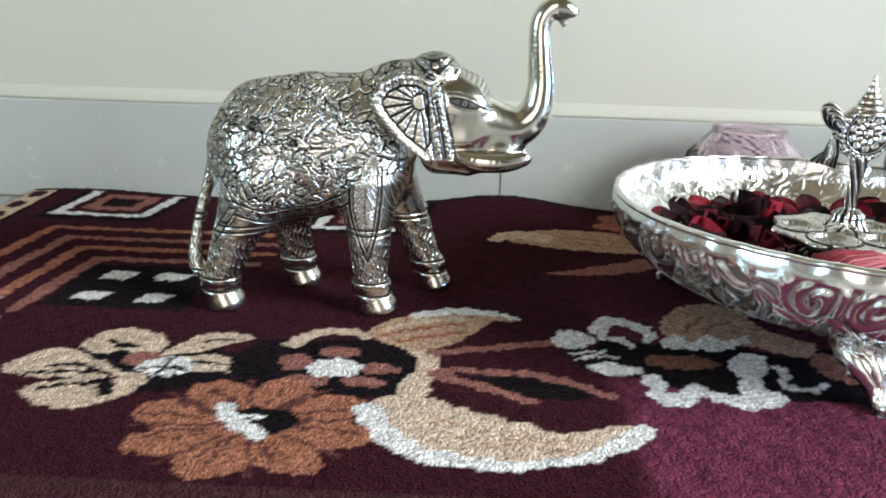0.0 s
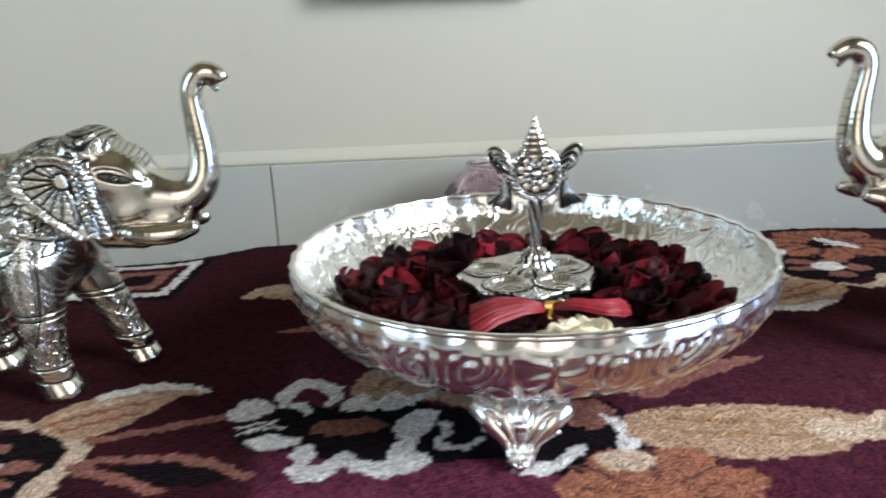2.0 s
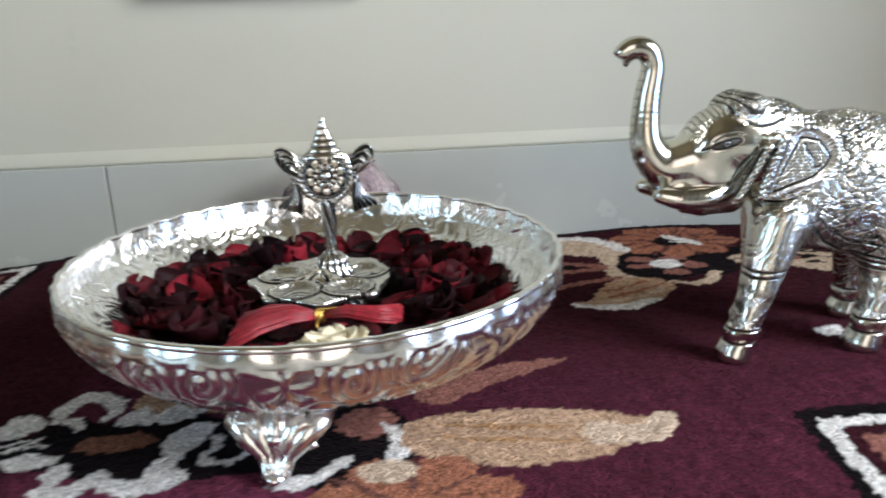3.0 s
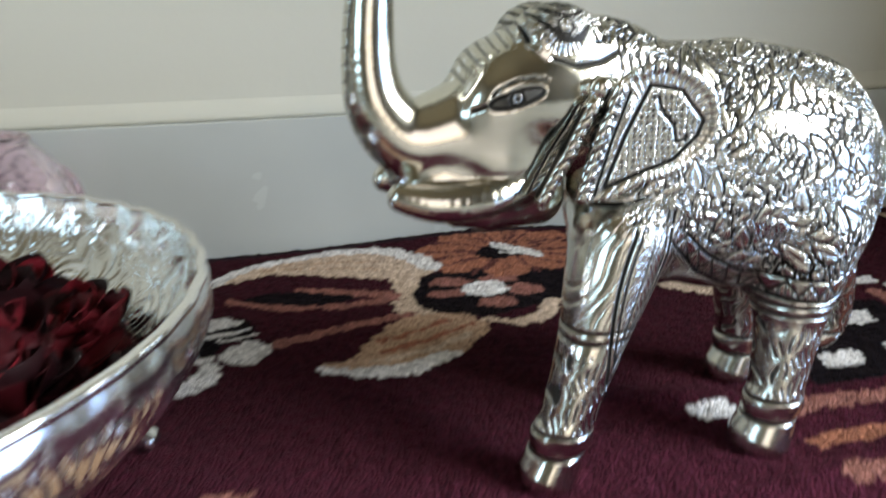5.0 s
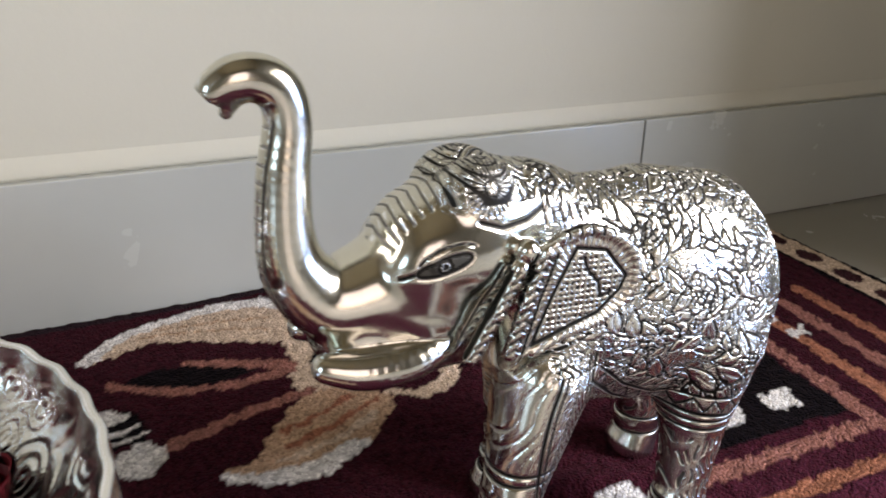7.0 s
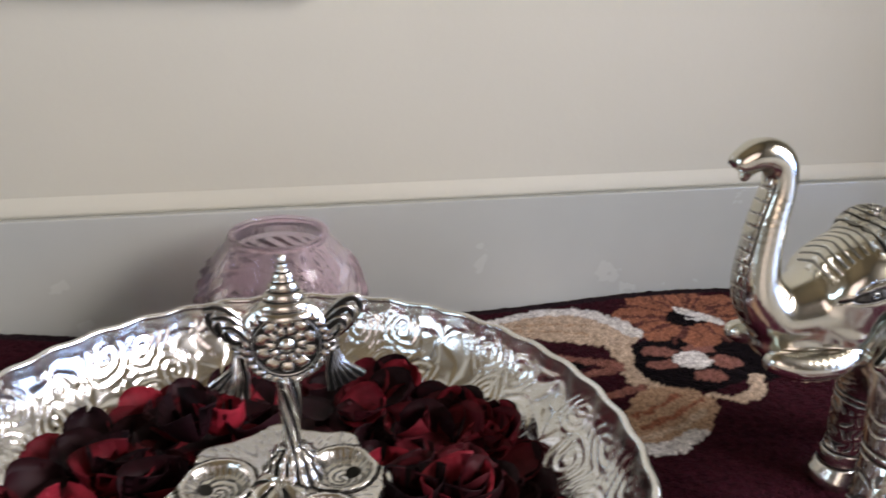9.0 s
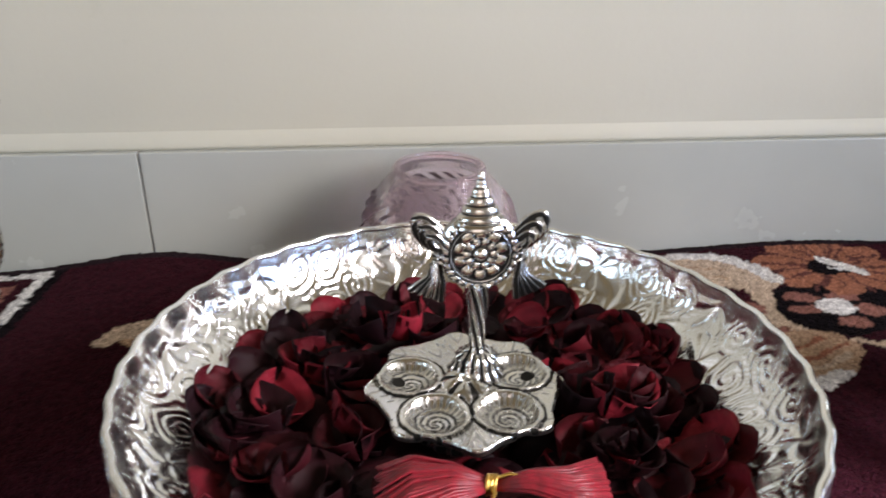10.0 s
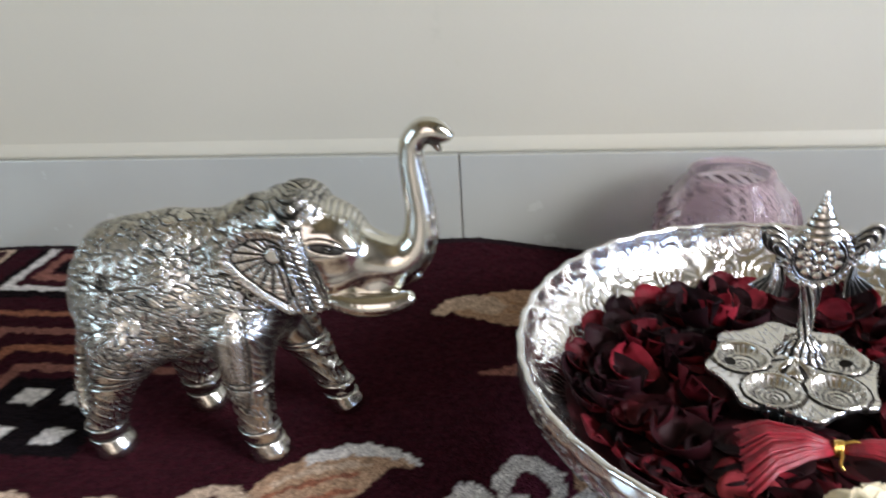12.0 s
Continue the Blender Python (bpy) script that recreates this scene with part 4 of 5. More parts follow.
        cut = np.maximum(np.clip(1.3 - np.abs(off - wide) / 0.0009, 0, 1), np.clip(1.2 - np.abs(off - wide + 0.0026) / 0.0006, 0, 1))
        cut = np.maximum(cut, (off < wide - 0.003) * np.maximum(np.clip(1 - off / 0.0006, 0, 1), 0.7 * np.clip(1 - np.abs(np.mod(z + off * 1.6, 0.0036) - 0.0018) / 0.0007, 0, 1)))
        line = np.maximum(line, inside_leaf * cut * (off < wide + 0.0012))
    legs = z < 0.062
    for lz in (0.0135, 0.0225, 0.0565, 0.0605):
        line = np.maximum(line, np.clip(1 - np.abs(z - lz) / 0.0011, 0, 1) * legs)
    hatch = np.clip((np.sin(x * 2300 + 2.2 * np.sin(z * 420 + y * 300)) - 0.25) * 1.4, 0, 0.62) * (z < 0.052) * (z > 0.024)
    hatch *= (np.sin(z * 700 + x * 500) > -0.5)
    line = np.maximum(line, hatch)
    shoulder = (side > 0.014) & (z > 0.060) & (z < 0.100) & (x > 0.004) & (x < 0.050) & (line < 0.05)
    line = np.maximum(line, shoulder * np.clip(0.9 * np.sin(x * 1500 + z * 900 + 2.0 * np.sin(z * 260)) - 0.45, 0, 0.30))
    nape = (z > 0.150) & (x < 0.026) & (x > 0.004)
    line = np.maximum(line, nape * np.clip(1 - np.abs(np.mod(x + 0.3 * side, 0.0042) - 0.0021) / 0.0009, 0, 1))
    under = (x > 0.1155 + 0.25 * np.clip(z - 0.16, -1, 0)) & (z > 0.110) & (z < 0.190) & (side < 0.0045)
    line = np.maximum(line, under * 0.7 * np.clip(1 - np.abs(np.mod(z, 0.0056) - 0.0028) / 0.0007, 0, 1))
    line = np.maximum(line, np.clip(1 - np.abs(side - 0.0048) / 0.0007, 0, 1) * (x > 0.115) * (z > 0.125) * (z < 0.190))
    crest = (z > 0.147) & (x > 0.056) & (x < 0.090) & (side < 0.014)
    turn = np.arctan2(z - 0.132, x - 0.044)
    line = np.maximum(line, crest * 0.6 * np.clip(1.3 - np.abs(np.mod(turn + side * 6, 0.10) - 0.05) * 0.03 / 0.0006, 0, 1))
    dome = (z > 0.160) & (x < 0.062) & (x > 0.030)
    petals = np.hypot(x - 0.047, z - 0.1655)
    spokes = np.abs(np.mod(np.arctan2(z - 0.1655, x - 0.047) / (2 * np.pi) * 26, 1.0) - 0.5) * 2
    line = np.maximum(line, (side > 0.006) * (petals < 0.0095) * (petals > 0.002) * 0.8 * np.clip(1.2 - spokes * petals / 0.0045, 0, 1))
    line = np.maximum(line, 0.8 * dome * np.clip(1.2 - np.abs(np.mod(np.hypot(x - 0.046, side - 0.0085), 0.0036) - 0.0018) / 0.0008, 0, 1))
    ramp = lambda a, lo, hi: np.clip((a - lo) / (hi - lo), 0, 1)
    carve = ramp(-x, -0.030, -0.018) * ramp(rise, 0.0085, 0.0095) * (z > 0.056)
    carve = np.maximum(carve, ramp(z, 0.156, 0.162) * ramp(-x, -0.068, -0.060) * 0.7)
    carve = np.where((side > 0.022) & (on_ear < 0.004), 0.0, carve) * 0.85
    leaf_free = on_ear > 0.004
    satin = ramp(-x, -0.040, -0.020) * 1.0
    # saddle cloth: leaves and rosettes on the barrel, laid out round the body's axis
    wrap = 0.043 * np.arctan2(z - 0.104, np.maximum(side, 1e-5))
    leafy = (carve > 0.3) & (rise > 0.0088) & leaf_free
    r = random.Random(look_of["seed"])
    inside = np.zeros(len(v), dtype=bool)
    raised = np.zeros(len(v))

    def sprig(i, u):
        """Height of stem i over the body's axis, at u along the body."""
        return -0.037 + 0.0148 * i + 0.0060 * math.sin(u * 88 + i * 2.1)

    spots = []
    for i in range(8):
        u, k = -0.112 + 0.003 * (i % 3), 0
        while u < 0.030:
            lean = math.atan2(sprig(i, u + 0.001) - sprig(i, u), 0.001)
            way = 1 if k % 2 else -1
            size = r.uniform(0.65, 1.25)
            if k % 7 == 3:
                spots.append((u, sprig(i, u) + way * 0.0052, None, size))
            else:
                t = lean + way * r.uniform(0.55, 1.15)
                d = 0.0046 * size
                spots.append((u + d * math.cos(t), sprig(i, u) + d * math.sin(t), t, size))
                if k % 3 == 0:
                    t = lean - way * r.uniform(0.3, 0.7)
                    spots.append((u + 0.0030 * math.cos(t), sprig(i, u) + 0.0030 * math.sin(t), t, 0.6))
            u += r.uniform(0.0036, 0.0050)
            k += 1
    for cx, cv, t, size in spots:
        near = np.where(leafy & (np.abs(x - cx) < 0.009) & (np.abs(wrap - cv) < 0.009))[0]
        if not len(near):
            continue
        if t is None:
            d, a = np.hypot(x[near] - cx, wrap[near] - cv), np.arctan2(wrap[near] - cv, x[near] - cx)
            edge = d - 0.0042 * (0.70 + 0.30 * np.abs(np.cos(a * 2.5)))
            rib = np.maximum(np.clip(1 - np.abs(d - 0.0014) / 0.0006, 0, 1), (d > 0.0016) * np.clip(1 - np.abs(np.sin(a * 2.5 + 1.57)) * d / 0.0006, 0, 1))
        else:
            c, k = math.cos(t), math.sin(t)
            L, W = 0.0062 * size, 0.0030 * size
            a, b = (x[near] - cx) * c + (wrap[near] - cv) * k, -(x[near] - cx) * k + (wrap[near] - cv) * c
            b = b - 0.22 * a * a / L
            edge = np.where(np.abs(a) < L, np.abs(b) - W * (1 - (a / L) ** 2) * (1 - 0.45 * a / L), 0.01)
            rib = np.clip(1.1 - np.abs(b) / 0.0004, 0, 1) * (a < 0.2 * L) * (a > -0.8 * L) * 0.6 * (size > 0.85)
        core = edge < 0
        cut = np.maximum(np.clip(1.35 - np.abs(edge) / 0.00052, 0, 1), rib * core)
        line[near] = np.where(core | (np.abs(edge) < 0.00105), np.maximum(np.where(inside[near], line[near], 0), cut), line[near])
        inside[near] |= core
        raised[near] = np.maximum(raised[near], np.clip(-edge / 0.0012, 0, 1) * core)
    for i in range(8):
        stem = np.abs(wrap - (-0.037 + 0.0148 * i + 0.0060 * np.sin(x * 88 + i * 2.1)))
        line = np.where(leafy & ~inside & (stem < 0.0015), np.clip((stem - 0.0004) / 0.0005, 0, 1) * 0.95, line)
        inside |= leafy & (stem < 0.0007)
    carve = np.where(inside, 0.0, carve)
    me = bpy.data.meshes.new("elephant_statue")
    n = np.zeros_like(v)
    a, b, c, e = (v[faces[:, i]] for i in range(4))
    fn = np.cross(c - a, e - b)
    for i in range(4):
        np.add.at(n, faces[:, i], fn)
    n /= np.maximum(np.linalg.norm(n, axis=1), 1e-12)[:, None]
    v = v + n * (raised * 0.0002 - line * (1 - 0.7 * under) * 0.0004)[:, None]
    me.vertices.add(len(v))
    me.vertices.foreach_set("co", v.astype(np.float32).ravel())
    me.loops.add(faces.size)
    me.loops.foreach_set("vertex_index", faces.astype(np.int32).ravel())
    me.polygons.add(len(faces))
    me.polygons.foreach_set("loop_start", np.arange(0, faces.size, 4, dtype=np.int32))
    me.polygons.foreach_set("use_smooth", np.ones(len(faces), dtype=bool))
    me.update(calc_edges=True)
    for name, values in (("line", line), ("carve", carve), ("satin", satin)):
        at = me.attributes.new(name, "FLOAT", "POINT")
        at.data.foreach_set("value", values.astype(np.float32))
    me.materials.append(SILVER_BODY)
    return me


elephant = tagged(new("elephant_statue", elephant_mesh(FAN)), "engraved silver elephant statue with fan-shaped ears and raised trunk", "statue", "pair of elephant statues")
elephant.matrix_basis = pose(-0.040, 0.632, 0.0005, 0, 0, 1.5)
elephant = tagged(new("elephant_statue", elephant_mesh(DOTTED)), "engraved silver elephant statue with dotted pointed ears and raised trunk", "statue", "pair of elephant statues")
elephant.matrix_basis = pose(0.6015, 0.628, 0.0005, 0, 0, 182.0) @ Matrix.Diagonal((0.94, 1, 1, 1))

# ---- silver bowl ----
BX, BY, RIM_Z = 0.2825, 0.615, 0.088


def emboss(a, t, coarse=1.0):
    """Relief of the bowl's wall, -1 to 1: a band of scrolls that meet, leaf sprays and arches under the rim; a is the angle, t goes from 0 at the foot to 1 at the rim."""
    x, y = a * 0.145, t * 0.062
    x = x + 0.0022 * np.sin(y * 210 + a * 7)
    y = y + 0.0018 * np.sin(x * 190 + 1.0)
    r = random.Random(5)
    best = np.full(a.shape, 1.0)
    out = np.zeros(a.shape)
    count = int(36 / coarse)
    loop = 2 * math.pi * 0.145
    for row in range(3):
        for k in range(count):
            cx = (k + 0.5 * (row % 2) + r.uniform(-0.18, 0.18)) * loop / count
            cy = 0.008 + 0.0215 * row + r.uniform(-0.003, 0.003)
            turn = 1 if (k + row) % 2 else -1
            weight, pitch = r.uniform(0.85, 1.2), r.uniform(0.0044, 0.0054) * coarse
            phase = r.uniform(0, 6.28)
            dx = np.mod(x - cx + loop / 2, loop) - loop / 2
            d = np.hypot(dx, y - cy) * weight
            th = np.arctan2(y - cy, dx * turn)
            swirl = np.sin(d * 6.283 / pitch - th + phase)
            if k % 3 == row:
                swirl = np.cos(th * 5 + phase + d * 160) * np.clip(d / 0.003, 0, 1)
            out = np.where(d < best, swirl, out)
            best = np.minimum(best, d)
    out = np.tanh(out * 2.2)
    lobe = np.abs(np.mod(a * 40 / (2 * np.pi), 1.0) - 0.5) * 2
    arch = np.tanh(3 * np.sin((t - 0.05 * lobe ** 2) * 75))
    out = np.where(t > 0.90, 0.28 * arch, out)
    return out * np.clip(t / 0.05, 0, 1) * np.clip((0.975 - t) / 0.03, 0, 1)


def wall_surface(points, inside, segments=960, rows=110):
    """One side of the bowl: a lathe through points, with relief; gives verts, faces and the cut depth."""
    p = np.array(points)
    s = np.concatenate([[0], np.cumsum(np.hypot(*np.diff(p, axis=0).T))])
    t = np.linspace(0, 1, rows)
    r0, z0 = np.interp(t * s[-1], s, p[:, 0]), np.interp(t * s[-1], s, p[:, 1])
    for _ in range(3):
        r0[1:-1] = (r0[:-2] + 2 * r0[1:-1] + r0[2:]) / 4
        z0[1:-1] = (z0[:-2] + 2 * z0[1:-1] + z0[2:]) / 4
    a = np.linspace(0, 2 * np.pi, segments, endpoint=False)
    A, Tt = np.meshgrid(a, t, indexing="ij")
    h = emboss(A, np.clip((Tt - (0.60 if inside else 0.42)) / (0.40 if inside else 0.58), 0, 1), 0.95 if inside else 1.3)
    dr, dz = np.gradient(r0), np.gradient(z0)
    ln = np.hypot(dr, dz)
    nr, nz = dz / ln, -dr / ln
    sgn = -1 if inside else 1
    amp = (0.00026 if inside else 0.0009) * sgn
    scallop = 0.0005 * np.cos(A * 40) * Tt ** 4
    R = r0[None] + nr[None] * h * amp + scallop
    Z = z0[None] + nz[None] * h * amp + 0.0003 * np.cos(A * 40) * Tt ** 6
    verts = np.stack([R * np.cos(A), R * np.sin(A), Z], -1).reshape(-1, 3)
    idx = np.arange(segments * rows).reshape(segments, rows)
    nxt = np.roll(idx, -1, axis=0)
    q = np.stack([idx[:, :-1], nxt[:, :-1], nxt[:, 1:], idx[:, 1:]], -1).reshape(-1, 4)
    if inside:
        q = q[:, ::-1]
    return verts, q, np.clip(-h.ravel() * 0.8 - 0.12, 0, 0.75) * (0.6 if inside else 0.8)


def build_bowl():
    bowl = tagged(new("decorative_bowl"), "embossed silver bowl on three scroll feet, filled with rose petals", "bowl")
    bowl.location = (BX, BY, 0)
    bowl.scale = (0.988, 0.988, 1.0)
    outer = [(0.0, 0.0285), (0.05, 0.0285), (0.088, 0.0295), (0.112, 0.035), (0.132, 0.0455), (0.146, 0.059), (0.1535, 0.072), (0.1548, 0.081), (0.1530, 0.0865)]
    inner = [(0.0, 0.0335), (0.05, 0.0335), (0.082, 0.0350), (0.106, 0.0410), (0.1255, 0.0500), (0.1390, 0.0610), (0.1466, 0.0710), (0.1496, 0.0800), (0.1508, 0.0868)]
    for name, pts, inside in (("outer_wall", outer, False), ("inner_wall", inner, True)):
        v, q, cut = wall_surface(pts, inside)
        ob = mesh_object(name, v, q, SILVER_BOWL, True, bowl)
        set_float(ob, "line", cut)
    prof = [(0.1506, 0.0862), (0.1502, 0.0873), (0.1506, 0.0885), (0.1517, 0.0891), (0.1530, 0.0888), (0.1540, 0.0879), (0.1541, 0.0866), (0.1534, 0.0855)]
    v, q = lathe_grid(prof, 512, lambda a, i, r, z: (r + 0.0005 * math.cos(a * 40), z + 0.0003 * math.cos(a * 40)))
    ob = mesh_object("rim", v, q, SILVER_BOWL, True, bowl)
    set_float(ob, "line", [0.0] * len(v))
    # feet: a leaf bracket under the wall that narrows to a scroll on the rug
    for k in range(3):
        a = radians(-100 + 120 * k)
        bm = bmesh.new()
        for i in range(5):
            w = (i - 2) * 0.0098
            top = 0.0335 - 0.0012 * abs(i - 2)
            tube(bm, [(0.100, w * 1.15, top), (0.113, w * 1.1, 0.029), (0.117, w * 0.72, 0.021), (0.1175, w * 0.36, 0.013), (0.121, w * 0.22, 0.006), (0.1255, w * 0.20, 0.0033)],
                 [0.0062, 0.0068, 0.0058, 0.0046, 0.0038, 0.0032], 10)
        for s in (-1, 1):
            ring = [(0.1165 - 0.002 * math.cos(t), s * (0.0165 + 0.0065 * math.cos(t)), 0.0240 + 0.0065 * math.sin(t)) for t in [i * 0.6 for i in range(10)]]
            tube(bm, ring, [0.0026] * 10, 8)
        tube(bm, [(0.1235, -0.006, 0.0032), (0.1275, 0.0, 0.0034), (0.1235, 0.006, 0.0032)], [0.003, 0.0036, 0.003], 10)
        tube(bm, [(0.1195, 0, 0.022), (0.1225, 0, 0.022)], [0.0050, 0.0030], 12)
        foot = part("foot", bm, SILVER_BOWL, bowl, smooth=True)
        foot.rotation_euler = (0, 0, a)
        co = np.array([v.co[:] for v in foot.data.vertices])
        set_float(foot, "line", 0.45 * (np.sin(co[:, 1] * 1400) * np.sin(co[:, 2] * 900) > 0.25))
    return bowl


build_bowl()

# ---- petals in the bowl ----
rng = random.Random(11)


def petal_mesh(wide, long, cup, curl, seed):
    r = random.Random(seed)
    rows, cols = 8, 7
    top, bottom = [], []
    for i in range(rows):
        t = (1 - math.cos(math.pi * (0.04 + 0.93 * i / (rows - 1)))) / 2
        w = wide * math.sqrt(max(0, 1 - (2 * t - 1) ** 2)) * (0.88 + 0.2 * t)
        for j in range(cols):
            u = j / (cols - 1) * 2 - 1
            notch = 0.05 * long * (1 - abs(u)) * (t ** 6)
            x, y = u * w / 2, (t - 0.5) * long - notch
            z = cup * (u * u * 0.6 * wide + (t - 0.45) ** 2 * long) + curl * max(0, t - 0.72) * long * (1.0 + 0.5 * u)
            z += r.uniform(-1, 1) * 0.0004
            top.append((x, y, z))
            bottom.append((x, y, z - 0.0005))
    n = rows * cols
    faces = []
    for i in range(rows - 1):
        for j in range(cols - 1):
            q = (i * cols + j, i * cols + j + 1, (i + 1) * cols + j + 1, (i + 1) * cols + j)
            faces += [q, tuple(n + k for k in q[::-1])]
    ring = [j for j in range(cols)] + [i * cols + cols - 1 for i in range(1, rows)] + [(rows - 1) * cols + j for j in range(cols - 2, -1, -1)] + [i * cols for i in range(rows - 2, 0, -1)]
    for p, q in zip(ring, ring[1:] + ring[:1]):
        faces.append((q, p, p + n, q + n))
    me = bpy.data.meshes.new("rose_petal")
    me.from_pydata(top + bottom, [], faces)
    me.materials.append(PETAL)
    me.polygons.foreach_set("use_smooth", [True] * len(me.polygons))
    return me


PETALS = [petal_mesh(rng.uniform(0.027, 0.036), rng.uniform(0.024, 0.032), rng.choice((-1, 1)) * rng.uniform(0.35, 0.95), rng.uniform(-0.5, 0.2), i) for i in range(14)]
PETALS += [petal_mesh(0.031, 0.028, c, -0.2, 40 + i) for i, c in enumerate((0.22, 0.30, 0.38, 0.46, 0.10, 0.12, 0.08))]
CUPPED, FLAT = PETALS[14:18], PETALS[18:]


def bowl_height(r):
    return float(np.interp(r, [0.05, 0.082, 0.106, 0.1255, 0.139], [0.0335, 0.0350, 0.0410, 0.0500, 0.0610]))


# the crushed layer under the loose petals
bv, bf = [], []
rings, seg = 16, 60
for i in range(rings):
    r = 0.125 * i / (rings - 1)
    for j in range(seg):
        a = 2 * math.pi * j / seg
        x, y = r * math.cos(a), r * math.sin(a)
        bv.append((BX + x, BY + y, max(0.043 + 0.008 * noise.noise(Vector((x * 60, y * 60, 1))) - (0.004 if r < 0.06 else 0), bowl_height(r) + 0.0012)))
for i in range(rings - 1):
    for j in range(seg):
        k = (j + 1) % seg
        bf.append((i * seg + j, (i + 1) * seg + j, (i + 1) * seg + k, i * seg + k))
tagged(mesh_object("petal_layer", bv, bf, BED), "dark crushed rose petals packed in the bowl", "petals", kind="stuff")

LAMP = (0.290, 0.631)
PLATE = (0.284, 0.6205)
made = 0
while made < 290:
    r, a = 0.122 * math.sqrt(rng.random()), rng.uniform(0, 2 * math.pi)
    x, y = BX + r * math.cos(a), BY + r * math.sin(a)
    if math.hypot(x - PLATE[0], y - PLATE[1]) < 0.044:
        continue
    # flat under the flower and the tassel, cupped and leaning on the wall near the edge
    covered = math.hypot(x - 0.295, y - 0.503) < 0.040 or (abs(x - 0.286) < 0.058 and abs(y - 0.5515) < 0.026)
    edge = min(1.0, max(0.0, (r - 0.088) / 0.030))
    tilt = 5 if covered else 8 if edge > 0.2 else rng.choice((14, 20, 32))
    z = 0.0450 + rng.uniform(0, 0.009) - (0.005 if math.hypot(x - PLATE[0], y - PLATE[1]) < 0.068 else 0)
    if covered:
        z = 0.0480 + rng.uniform(0, 0.004)
    z = max(z, bowl_height(r) + 0.004 + rng.uniform(0, 0.005))
    size = rng.uniform(0.70, 0.95) if edge > 0.2 else rng.uniform(0.75, 1.15)
    ob = new("rose_petal", rng.choice(FLAT if covered else CUPPED if edge > 0.2 else PETALS))
    ob.matrix_basis = pose(x, y, z, 0, -38 * edge, math.degrees(a)) @ pose(0, 0, 0, rng.uniform(-tilt, tilt), rng.uniform(-tilt, tilt), rng.uniform(0, 360)) @ Matrix.Scale(size, 4)
    tagged(ob, "dried dark red rose petal lying in the silver bowl", "petal", "rose petals in the bowl")
    made += 1


# ---- lamp stand: plate with four cups and a pillar ----
def build_lamp():
    lamp = tagged(new("oil_lamp_stand"), "oxidised silver lamp stand with cups and medallion, among petals", "lamp stand")
    lamp.location = (PLATE[0], PLATE[1], 0)
    ZP = 0.0665
    cups = [(0.0275 * math.cos(radians(a)), 0.0275 * math.sin(radians(a))) for a in (18, 162, 234, 306)]
    n, seg = 46, 200
    v, cut = [], []
    for j in range(seg):
        a = 2 * math.pi * j / seg
        b = (a - math.pi / 2) * 8
        edge = 0.0420 + 0.0055 * (abs(math.cos(b / 2)) ** 4)
        for i in range(n):
            r = edge * i / (n - 1)
            x, y = r * math.cos(a), r * math.sin(a)
            z, c = ZP, 0.0
            inside = False
            for cx, cy in cups:
                d = math.hypot(x - cx, y - cy)
                if d < 0.0135:
                    z -= 0.0055 * (1 - (d / 0.0135) ** 2) ** 0.6
                    c = max(c, 0.32 * (d < 0.0098) * (math.sin(d * 2300 + math.atan2(y - cy, x - cx) * 2) > 0.1), 0.25 * (0.0098 < d) * (math.sin(math.atan2(y - cy, x - cx) * 26) > 0.3))
                    inside = True
                elif d < 0.0160:
                    z += 0.0010
                    inside = True
                elif d < 0.0172:
                    c, inside = 0.9, True
            if not inside and r > 0.012:
                c = 0.22 if math.sin((abs(math.sin(b / 2)) * 0.022 + r * 0.2) * 1900) > 0.72 else 0.0
            if r < 0.012:
                z += 0.0045 * (1 - (r / 0.012) ** 2) ** 0.5 * (1 + 0.18 * math.sin(6 * a))
                c = 0.7 * (math.sin(6 * a) < -0.6) * (r > 0.004)
            v.append((x, y, z))
            cut.append(c)
    q = []
    for j in range(seg):
        k = (j + 1) % seg
        for i in range(n - 1):
            q.append((j * n + i, j * n + i + 1, k * n + i + 1, k * n + i))
    base = len(v)
    for j in range(seg):
        x, y, z = v[j * n + n - 1]
        v.append((x, y, z - 0.0035))
        v.append((x * 0.55, y * 0.55, z - 0.008))
        cut += [0.2, 0.6]
        k = (j + 1) % seg
        q.append((j * n + n - 1, base + 2 * j, base + 2 * k, k * n + n - 1))
        q.append((base + 2 * j, base + 2 * j + 1, base + 2 * k + 1, base + 2 * k))
    plate = mesh_object("plate", v, q, SILVER_LAMP, True, lamp)
    set_float(plate, "line", cut)
    # low base under the plate, among the petals
    prof = [(0.0, 0.044), (0.025, 0.044), (0.027, 0.047), (0.026, 0.052), (0.022, 0.0545), (0.020, 0.0600), (0.0, 0.0600)]
    v, q = lathe_grid(prof, 64, lambda a, i, r, z: (r * (1 + 0.03 * math.cos(a * 20)), z))
    ob = mesh_object("base", v, q, SILVER_LAMP, True, lamp)
    set_float(ob, "line", [0.55 * (math.sin(math.atan2(p[1], p[0]) * 20) > 0) for p in v])
    # turned pillar with twisted flutes
    px, py = LAMP[0] - PLATE[0], LAMP[1] - PLATE[1]
    prof = [(0.0, ZP - 0.002), (0.0135, ZP - 0.001), (0.0138, ZP + 0.001), (0.0110, ZP + 0.004), (0.0096, ZP + 0.0075), (0.0100, ZP + 0.0095), (0.0072, ZP + 0.0110), (0.0066, ZP + 0.0125)]
    prof += [(0.0036 + 0.0022 * (i / 20) ** 2, ZP + 0.0130 + 0.036 * i / 20) for i in range(21)] + [(0.0, ZP + 0.050)]
